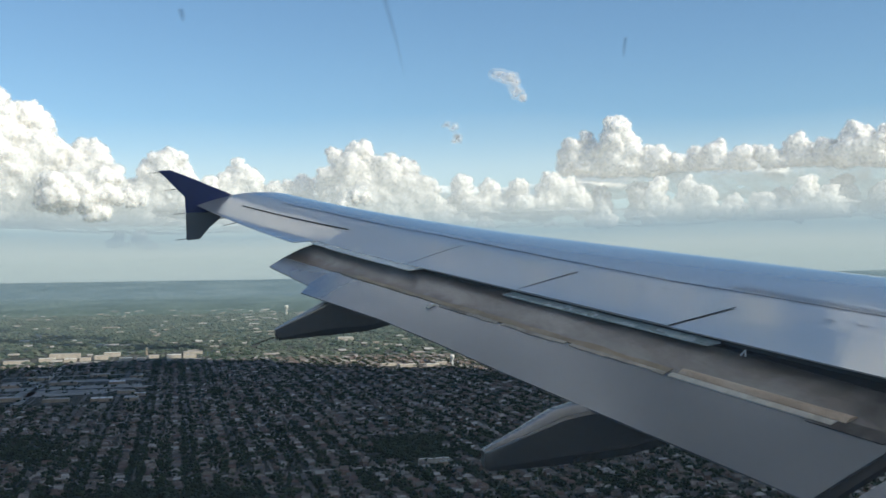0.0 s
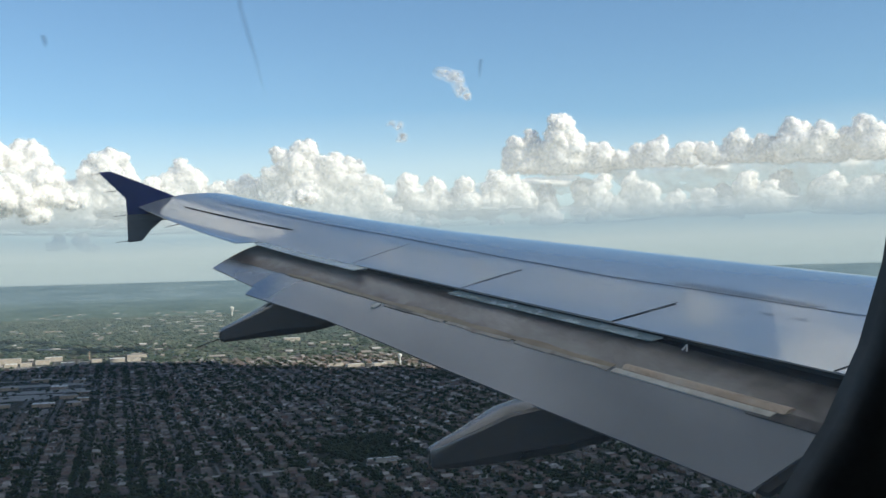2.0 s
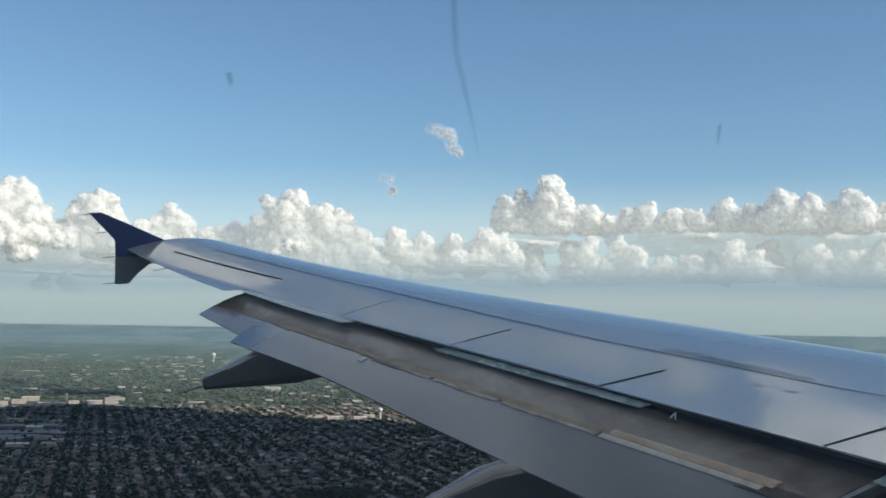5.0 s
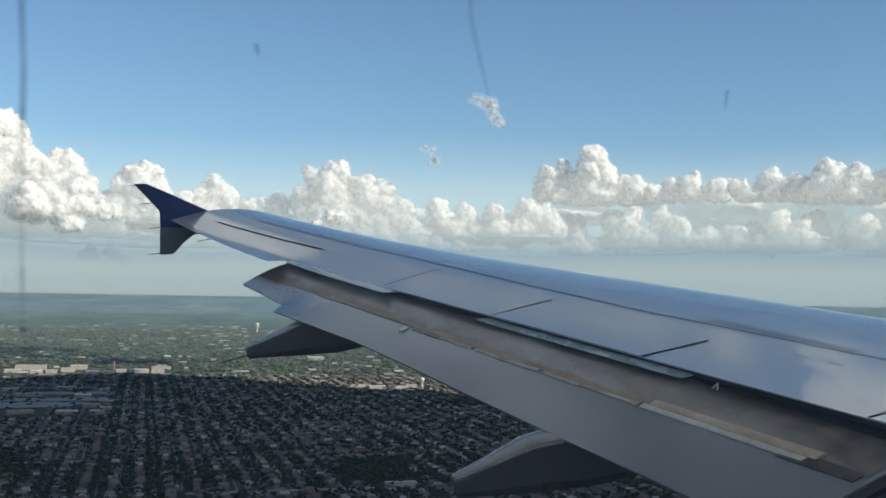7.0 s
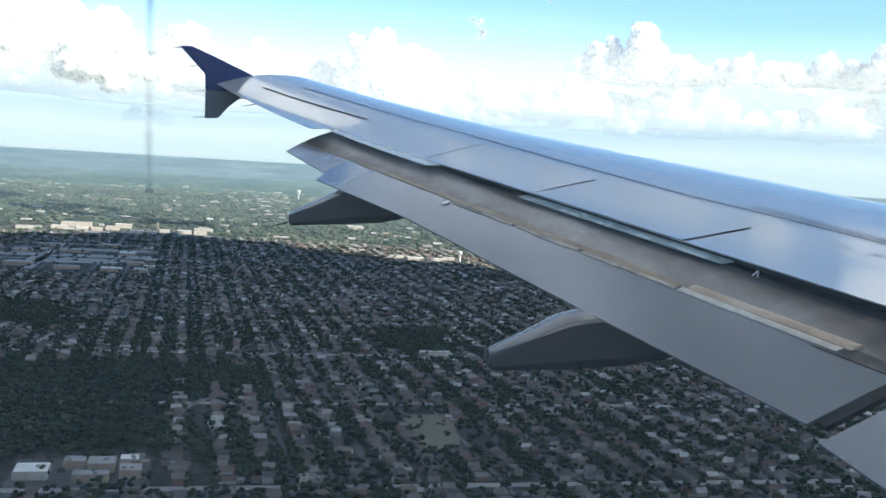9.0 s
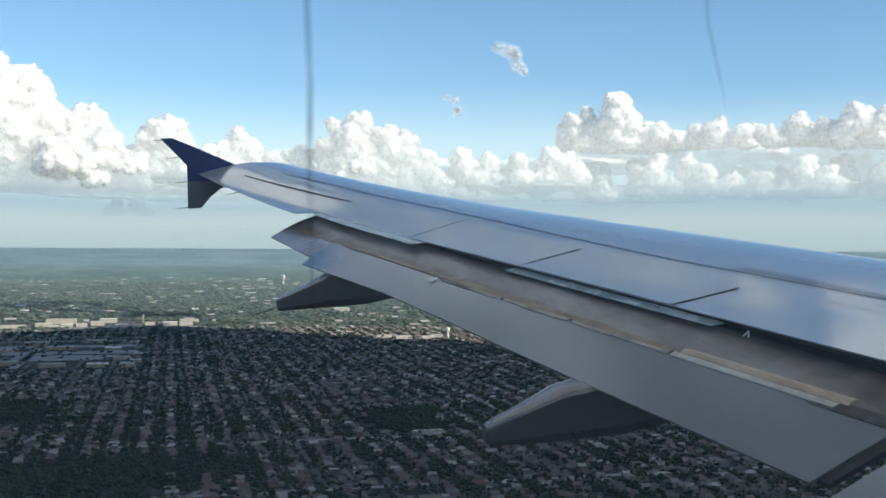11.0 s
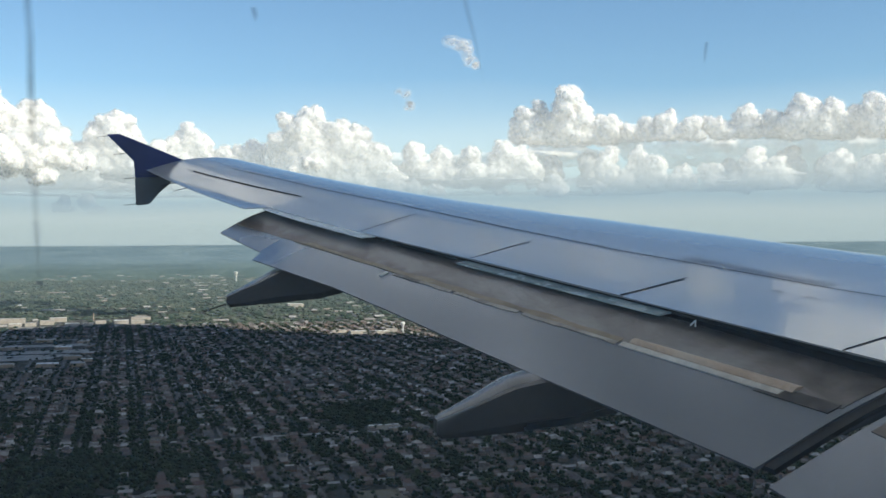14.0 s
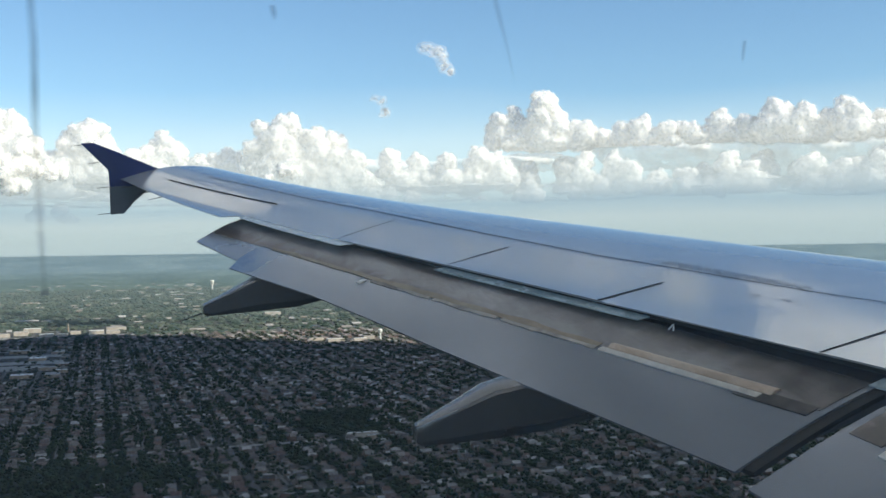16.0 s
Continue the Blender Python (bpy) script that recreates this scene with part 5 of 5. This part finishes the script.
cumulus([(63.5, 5.1, 0.7), (62.0, 5.1, 0.7), (61.1, 4.5, 0.75), (59.7, 4.1, 0.7), (58.1, 4.1, 0.81), (57.1, 3.7, 0.64), (61.7, 3.8, 1.16)], 2.8, 4650, "low ragged white cumulus cloud in a long bank", 11)
cumulus([(56.2, 4.8, 0.81), (55.1, 4.4, 0.87), (54.2, 3.6, 0.81), (52.6, 3.0, 0.64), (52.0, 4.6, 1.16), (50.5, 4.3, 1.16), (48.5, 4.7, 1.33), (46.4, 4.4, 1.45), (44.6, 4.6, 1.45)], 2.7, 4650, "low ragged white cumulus cloud in a long bank", 12)
cumulus([(91.7, 2.5, 0.38), (92.1, 2.1, 0.26)], 1.7, 4600, "tiny white puff of cloud low in the haze", 13)
cumulus([(90.6, 2.6, 0.38), (89.9, 2.0, 0.29)], 1.6, 4600, "tiny white puff of cloud low in the haze", 14)
cumulus([(53.6, 2.5, 0.35), (56.5, 2.8, 0.46)], 2.4, 4600, "tiny white puff of cloud low in the haze", 15)

# the overhead cloud's front in plan, and its ragged sunlit fringe just ahead of it
CAST = 1400 / math.tan(radians(SUN_EL))  # how far the shadow lies from the cloud
SHIFT_X, SHIFT_Y = CAST * math.cos(radians(SUN_AZ)), CAST * math.sin(radians(SUN_AZ))
EDGE = [(x - 381 + SHIFT_X, y + 1421 + SHIFT_Y) for x, y in ((-3300, 1840), (-1000, 1830), (-260, 1770), (-54, 1663), (304, 1972), (697, 1619), (962, 1320), (1185, 1048), (2181, 78), (3400, -700))]


def front_of_overhead(x):
    for (xa, ya), (xb, yb) in zip(EDGE, EDGE[1:]):
        if xa <= x <= xb:
            return ya + (yb - ya) * (x - xa) / (xb - xa)
    return EDGE[-1][1] if x > 0 else EDGE[0][1]


rf = random.Random(77)
ragged = []
for clump in range(11):
    mid_a, mid_e = 48.0 + clump * 4.2 + rf.uniform(-1.2, 1.2), (25.9 if clump < 4 else 27.6) + rf.uniform(-0.6, 1.4)
    for k in range(rf.randint(5, 9)):
        q = rf.uniform(0.3, 0.75)
        a, e = mid_a + rf.gauss(0, 1.5), mid_e + rf.gauss(0, 0.28)
        d = 2650 + rf.uniform(0, 160)
        turn = radians(a + 1.0)
        ball = ICO[2][0] * q * d * 0.0175 * np.array([1.0, 2.4, 0.42])
        ball = np.stack([ball[:, 0] * math.cos(turn) - ball[:, 1] * math.sin(turn), ball[:, 0] * math.sin(turn) + ball[:, 1] * math.cos(turn), ball[:, 2]], 1)
        ragged.append((ball + sky_point(a, e, d), ICO[2][1]))
V, F = joined(ragged)
fringe_cloud = thing("cloud", "ragged sunlit front of the overhead cloud", "cloud", "clouds overhead")
sk = piece("cloud_body", tri_mesh("cloud_body", V, F, CLOUD, True), fringe_cloud)
m1 = sk.modifiers.new("merge", "REMESH")
m1.mode, m1.voxel_size, m1.use_smooth_shade = "VOXEL", 6.0, True
for tex, k in ((BILLOW, 16.0), (FINE_BILLOW, 8.0)):
    d = sk.modifiers.new("billows", "DISPLACE")
    d.texture, d.texture_coords, d.strength, d.mid_level = tex, "GLOBAL", k, 0.4

# the paler rank of cloud behind
rk = random.Random(40)
for k in range(6):
    a0 = 46.0 + k * 10
    cumulus([(a0 + 1.7 * i + rk.uniform(-0.4, 0.4), rk.uniform(3.6, 4.9), rk.uniform(0.6, 1.0)) for i in range(6)], 2.9, 4850, "pale cumulus rank behind the nearer clouds", 60 + k)

# thin scraps of cloud high up, and flat shaded bases low over the horizon
VEIL = bpy.data.materials.new("thin_cloud")
VEIL.use_nodes = True
vn = VEIL.node_tree
vn.nodes.clear()
v_out, v_df, v_tr, v_mx = (vn.nodes.new(k) for k in ("ShaderNodeOutputMaterial", "ShaderNodeBsdfDiffuse", "ShaderNodeBsdfTransparent", "ShaderNodeMixShader"))
v_df.inputs["Color"].default_value = (0.9, 0.9, 0.9, 1)
v_geo = vn.nodes.new("ShaderNodeNewGeometry")
v_n = vn.nodes.new("ShaderNodeTexNoise")
v_n.inputs["Scale"].default_value, v_n.inputs["Detail"].default_value = 0.014, 7
vn.links.new(v_geo.outputs["Position"], v_n.inputs["Vector"])
v_r = vn.nodes.new("ShaderNodeMapRange")
v_r.inputs["From Min"].default_value, v_r.inputs["From Max"].default_value = 0.36, 0.70
v_r.inputs["To Max"].default_value = 0.50
vn.links.new(v_n.outputs["Fac"], v_r.inputs["Value"])
vn.links.new(v_r.outputs[0], v_mx.inputs[0])
vn.links.new(v_tr.outputs[0], v_mx.inputs[1])
vn.links.new(v_df.outputs[0], v_mx.inputs[2])
vn.links.new(v_mx.outputs[0], v_out.inputs["Surface"])


def merged(ob, voxel, rough, melt=0):
    """One ragged skin round all the balls."""
    m1 = ob.modifiers.new("merge", "REMESH")
    m1.mode, m1.voxel_size, m1.use_smooth_shade = "VOXEL", voxel, True
    if melt:
        sm = ob.modifiers.new("soften", "SMOOTH")
        sm.factor, sm.iterations = 0.5, melt
    d = ob.modifiers.new("billows", "DISPLACE")
    d.texture, d.texture_coords, d.strength, d.mid_level = FINE_BILLOW, "GLOBAL", rough, 0.4
    return ob


def wisp_cloth(name, top_alpha):
    m = VEIL.copy()
    m.name = name
    nt = m.node_tree
    thin, both = nt.nodes.new("ShaderNodeBsdfTranslucent"), nt.nodes.new("ShaderNodeMixShader")
    thin.inputs["Color"].default_value = (0.95, 0.95, 0.95, 1)
    last = [nd for nd in nt.nodes if nd.bl_idname == "ShaderNodeMixShader" and nd != both][0]
    nt.links.new(last.inputs[2].links[0].from_socket, both.inputs[1])
    nt.links.new(thin.outputs[0], both.inputs[2])
    nt.links.new(both.outputs[0], last.inputs[2])
    for nd in nt.nodes:
        if nd.bl_idname == "ShaderNodeMapRange":
            nd.inputs["From Min"].default_value, nd.inputs["From Max"].default_value, nd.inputs["To Min"].default_value, nd.inputs["To Max"].default_value = 0.22, 0.62, 0.0, top_alpha
        if nd.bl_idname == "ShaderNodeTexNoise":
            nd.inputs["Scale"].default_value, nd.inputs["Detail"].default_value = 0.010, 2
    return m


WISP_THIN, WISP_CORE = wisp_cloth("wispy_cloud", 0.20), wisp_cloth("wispy_cloud_core", 0.42)


def wisp(spots_, dist, label, flat=1.0):
    """A scrap of cloud: a dense core inside two thinner shells."""
    deg = dist * math.pi / 180
    ob = thing("cloud_scrap", label, "cloud", "small cloud scraps")
    for nm, k, mat in (("veil", 1.45, WISP_THIN), ("core", 0.9, WISP_CORE)):
        r = random.Random(len(spots_))
        bits = []
        for a, e, q in spots_:
            for i in range(7):
                p = sky_point(a + r.gauss(0, 0.35) * q, e + r.gauss(0, 0.28) * q * flat, dist + r.uniform(-60, 60))
                bits.append(puff(p, q * deg * r.uniform(0.45, 0.85) * k, 3, r.uniform(0.5, 0.9) * flat, 0.3))
        V, F = joined(bits)
        merged(piece(nm, tri_mesh(nm, V, F, mat, True), ob), 5.0, 0.8, 20)
    return ob


wisp([(71.6, 10.6, 0.42), (71.3, 10.5, 0.40), (70.9, 10.1, 0.36), (70.7, 9.7, 0.34), (70.5, 9.4, 0.24)], 4500, "small ragged scrap of white cloud in blue sky")
wisp([(74.6, 8.0, 0.22), (74.2, 7.8, 0.26), (74.0, 7.4, 0.26), (74.05, 7.1, 0.2)], 4500, "small ragged scrap of white cloud in blue sky")


HAZY = VEIL.copy()
HAZY.name = "pale_veil_cloud"
for nd in HAZY.node_tree.nodes:
    if nd.bl_idname == "ShaderNodeMapRange":
        nd.inputs["From Min"].default_value, nd.inputs["To Max"].default_value = 0.10, 0.92


def bank(name, az0, az1, e0, e1, dist, label, seed, thick=0.20, mat=VEIL, gap=0.0):
    r = random.Random(seed)
    deg = dist * math.pi / 180
    parts = []
    a = az0
    while a < az1:
        q = r.uniform(2.4, 4.2)
        v, f = ICO[3]
        c = sky_point(a, r.uniform(e0, e1), dist)
        parts.append((v * np.array([q * deg, q * deg, thick * deg * r.uniform(0.7, 1.4)]) + c, f))
        a += q * r.uniform(0.35, 0.6) + r.uniform(0, gap)
    V, F = joined(parts)
    return merged(tagged(new("cloud_bank", tri_mesh("cloud_bank", V, F, mat, True)), label, "cloud", "flat cloud bases"), 11.0, 14.0)


bank("cloud_bank", 44, 106, 2.6, 3.2, 4840, "flat grey blue shaded base of the cloud bank", 3)

bank("cloud_bank", 44, 68, 4.3, 5.7, 5250, "pale veil of cloud between the ranks", 5, 1.0, HAZY)
bank("cloud_bank", 68, 104, 3.2, 4.6, 5250, "pale veil of cloud between the ranks", 6, 0.45, HAZY)

# grey haze under and before the clouds: a glowing curtain added on the horizon
HAZE = bpy.data.materials.new("horizon_haze_glow")
HAZE.use_nodes = True
hn = HAZE.node_tree
hn.nodes.clear()
h_out, h_em, h_tr, h_mx = (hn.nodes.new(k) for k in ("ShaderNodeOutputMaterial", "ShaderNodeEmission", "ShaderNodeBsdfTransparent", "ShaderNodeMixShader"))
h_uv = hn.nodes.new("ShaderNodeUVMap")
h_sep = hn.nodes.new("ShaderNodeSeparateXYZ")
hn.links.new(h_uv.outputs[0], h_sep.inputs[0])
h_map = hn.nodes.new("ShaderNodeMapping")
h_map.inputs["Scale"].default_value = (14.0, 1.6, 1.0)
hn.links.new(h_uv.outputs[0], h_map.inputs["Vector"])
h_n = hn.nodes.new("ShaderNodeTexNoise")
h_n.inputs["Scale"].default_value, h_n.inputs["Detail"].default_value = 1.0, 6
hn.links.new(h_map.outputs[0], h_n.inputs["Vector"])
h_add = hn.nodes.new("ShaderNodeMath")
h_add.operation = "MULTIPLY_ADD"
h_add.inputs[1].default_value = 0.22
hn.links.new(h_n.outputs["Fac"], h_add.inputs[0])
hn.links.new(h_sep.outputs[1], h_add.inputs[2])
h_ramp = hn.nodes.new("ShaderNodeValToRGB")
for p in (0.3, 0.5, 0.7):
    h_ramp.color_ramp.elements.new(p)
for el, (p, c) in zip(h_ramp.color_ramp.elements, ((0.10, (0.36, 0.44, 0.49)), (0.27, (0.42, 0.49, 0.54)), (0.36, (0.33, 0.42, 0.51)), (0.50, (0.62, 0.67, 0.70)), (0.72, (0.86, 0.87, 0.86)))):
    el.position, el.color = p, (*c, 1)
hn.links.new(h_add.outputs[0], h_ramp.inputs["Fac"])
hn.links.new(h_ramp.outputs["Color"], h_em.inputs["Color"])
h_a = hn.nodes.new("ShaderNodeValToRGB")
for p in (0.4, 0.5, 0.6, 0.8):
    h_a.color_ramp.elements.new(p)
for el, (p, k) in zip(h_a.color_ramp.elements, ((0.33, 0.93), (0.42, 0.78), (0.54, 0.50), (0.70, 0.32), (0.86, 0.12), (1.0, 0.0))):
    el.position, el.color = p, (k, k, k, 1)
hn.links.new(h_add.outputs[0], h_a.inputs["Fac"])
hn.links.new(h_a.outputs[0], h_mx.inputs[0])
hn.links.new(h_tr.outputs[0], h_mx.inputs[1])
hn.links.new(h_em.outputs[0], h_mx.inputs[2])
hn.links.new(h_mx.outputs[0], h_out.inputs["Surface"])
verts, faces, uvs = [], [], []
for i in range(91):
    for j in range(9):
        verts.append(tuple(sky_point(i * 4, -0.05 + 9.55 * j / 8, 4440)))
        uvs.append((i / 90, j / 8))
for i in range(90):
    for j in range(8):
        faces.append((i * 9 + j, (i + 1) * 9 + j, (i + 1) * 9 + j + 1, i * 9 + j + 1))
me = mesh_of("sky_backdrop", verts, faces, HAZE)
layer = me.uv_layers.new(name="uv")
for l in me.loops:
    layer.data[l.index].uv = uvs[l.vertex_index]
structure("sky_backdrop", me, "glowing curtain of grey blue haze low over the horizon", "backdrop")

# haze before the far land: added pale glowing sheets, denser the farther they lie
HAZE_SHEET = bpy.data.materials.new("glowing_haze_sheet")
HAZE_SHEET.use_nodes = True
an = HAZE_SHEET.node_tree
an.nodes.clear()
a_out, a_em, a_tr, a_mx, a_uv, a_sep, a_r = (an.nodes.new(k) for k in ("ShaderNodeOutputMaterial", "ShaderNodeEmission", "ShaderNodeBsdfTransparent", "ShaderNodeMixShader", "ShaderNodeUVMap", "ShaderNodeSeparateXYZ", "ShaderNodeMapRange"))
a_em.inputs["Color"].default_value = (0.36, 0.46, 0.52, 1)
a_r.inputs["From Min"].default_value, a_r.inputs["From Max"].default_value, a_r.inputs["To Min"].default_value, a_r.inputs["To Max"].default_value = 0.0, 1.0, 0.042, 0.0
an.links.new(a_uv.outputs[0], a_sep.inputs[0])
an.links.new(a_sep.outputs[1], a_r.inputs["Value"])
an.links.new(a_r.outputs[0], a_mx.inputs[0])
an.links.new(a_tr.outputs[0], a_mx.inputs[1])
an.links.new(a_em.outputs[0], a_mx.inputs[2])
an.links.new(a_mx.outputs[0], a_out.inputs["Surface"])
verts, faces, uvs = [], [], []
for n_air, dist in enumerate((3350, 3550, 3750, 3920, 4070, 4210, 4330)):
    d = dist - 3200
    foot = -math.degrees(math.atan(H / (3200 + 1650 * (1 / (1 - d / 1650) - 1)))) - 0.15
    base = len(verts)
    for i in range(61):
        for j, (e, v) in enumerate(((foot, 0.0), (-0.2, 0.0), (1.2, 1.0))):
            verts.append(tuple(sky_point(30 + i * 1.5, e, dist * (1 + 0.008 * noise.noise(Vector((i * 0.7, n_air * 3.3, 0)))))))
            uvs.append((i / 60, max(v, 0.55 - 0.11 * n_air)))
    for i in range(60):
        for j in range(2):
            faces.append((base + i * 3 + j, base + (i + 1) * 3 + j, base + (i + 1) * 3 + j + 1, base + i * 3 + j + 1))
me = mesh_of("haze_backdrop", verts, faces, HAZE_SHEET)
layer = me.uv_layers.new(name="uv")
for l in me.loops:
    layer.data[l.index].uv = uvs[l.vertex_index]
air = structure("haze_backdrop", me, "glowing sheets of thin pale haze over the far land", "backdrop")
air.visible_shadow = False

# the cloud overhead whose shadow lies on the aircraft and the near ground
OVERHEAD = bpy.data.materials.new("overhead_cloud")
OVERHEAD.use_nodes = True
on = OVERHEAD.node_tree
on.nodes.clear()
o_out, o_df, o_tl, o_mx = (on.nodes.new(k) for k in ("ShaderNodeOutputMaterial", "ShaderNodeBsdfDiffuse", "ShaderNodeBsdfTranslucent", "ShaderNodeMixShader"))
o_df.inputs["Color"].default_value = o_tl.inputs["Color"].default_value = (0.93, 0.93, 0.93, 1)
o_geo, o_n, o_r = on.nodes.new("ShaderNodeNewGeometry"), on.nodes.new("ShaderNodeTexNoise"), on.nodes.new("ShaderNodeMapRange")
o_n.inputs["Scale"].default_value, o_n.inputs["Detail"].default_value = 0.0035, 4
o_r.inputs["From Min"].default_value, o_r.inputs["From Max"].default_value = 0.40, 0.62
o_r.inputs["To Min"].default_value, o_r.inputs["To Max"].default_value = 0.12, 0.72
on.links.new(o_geo.outputs["Position"], o_n.inputs["Vector"])
on.links.new(o_n.outputs["Fac"], o_r.inputs["Value"])
o_uv, o_sep, o_edge, o_max = (on.nodes.new(k) for k in ("ShaderNodeUVMap", "ShaderNodeSeparateXYZ", "ShaderNodeMapRange", "ShaderNodeMath"))
o_edge.inputs["From Min"].default_value, o_edge.inputs["From Max"].default_value = 0.80, 0.92
o_edge.inputs["To Max"].default_value = 0.95
o_max.operation = "MAXIMUM"
on.links.new(o_uv.outputs[0], o_sep.inputs[0])
on.links.new(o_sep.outputs[1], o_edge.inputs["Value"])
on.links.new(o_edge.outputs[0], o_max.inputs[0])
on.links.new(o_r.outputs[0], o_max.inputs[1])
on.links.new(o_max.outputs[0], o_mx.inputs[0])
on.links.new(o_df.outputs[0], o_mx.inputs[1])
on.links.new(o_tl.outputs[0], o_mx.inputs[2])
on.links.new(o_mx.outputs[0], o_out.inputs["Surface"])
rows = []
for i in range(121):
    x = -1700 + (SHIFT_X + 2486 + 1700) * i / 120
    yf = front_of_overhead(x)
    yf += 190 * noise.noise(Vector((x * 0.0055, 3.1, 0))) + 110 * noise.noise(Vector((x * 0.017, 8.1, 0)))
    row_t, row_b = [], []
    for j in range(41):
        y = -2300 + (yf + 2300) * j / 40
        edge_k = min(1, j / 4, (40 - j) / 4, i / 8 + 0.05, (120 - i) / 8 + 0.05)
        b = noise.noise(Vector((x * 0.003, y * 0.003, 2.0)))
        row_b.append((x, y, 1400 + 40 * b))
        row_t.append((x, y, 1405 + 40 * b + edge_k * (140 + 120 * noise.noise(Vector((x * 0.004, y * 0.004, 9.0))))))
    rows.append(row_b + row_t[::-1])
me = grid_mesh("cloud", rows, OVERHEAD, True, True)
layer = me.uv_layers.new(name="uv")
for l in me.loops:
    k = l.vertex_index % 82
    layer.data[l.index].uv = (l.vertex_index // 82 / 120, (k if k < 41 else 81 - k) / 40)
tagged(new("cloud", me), "broad grey white cloud overhead that shades the ground", "cloud", "clouds overhead")
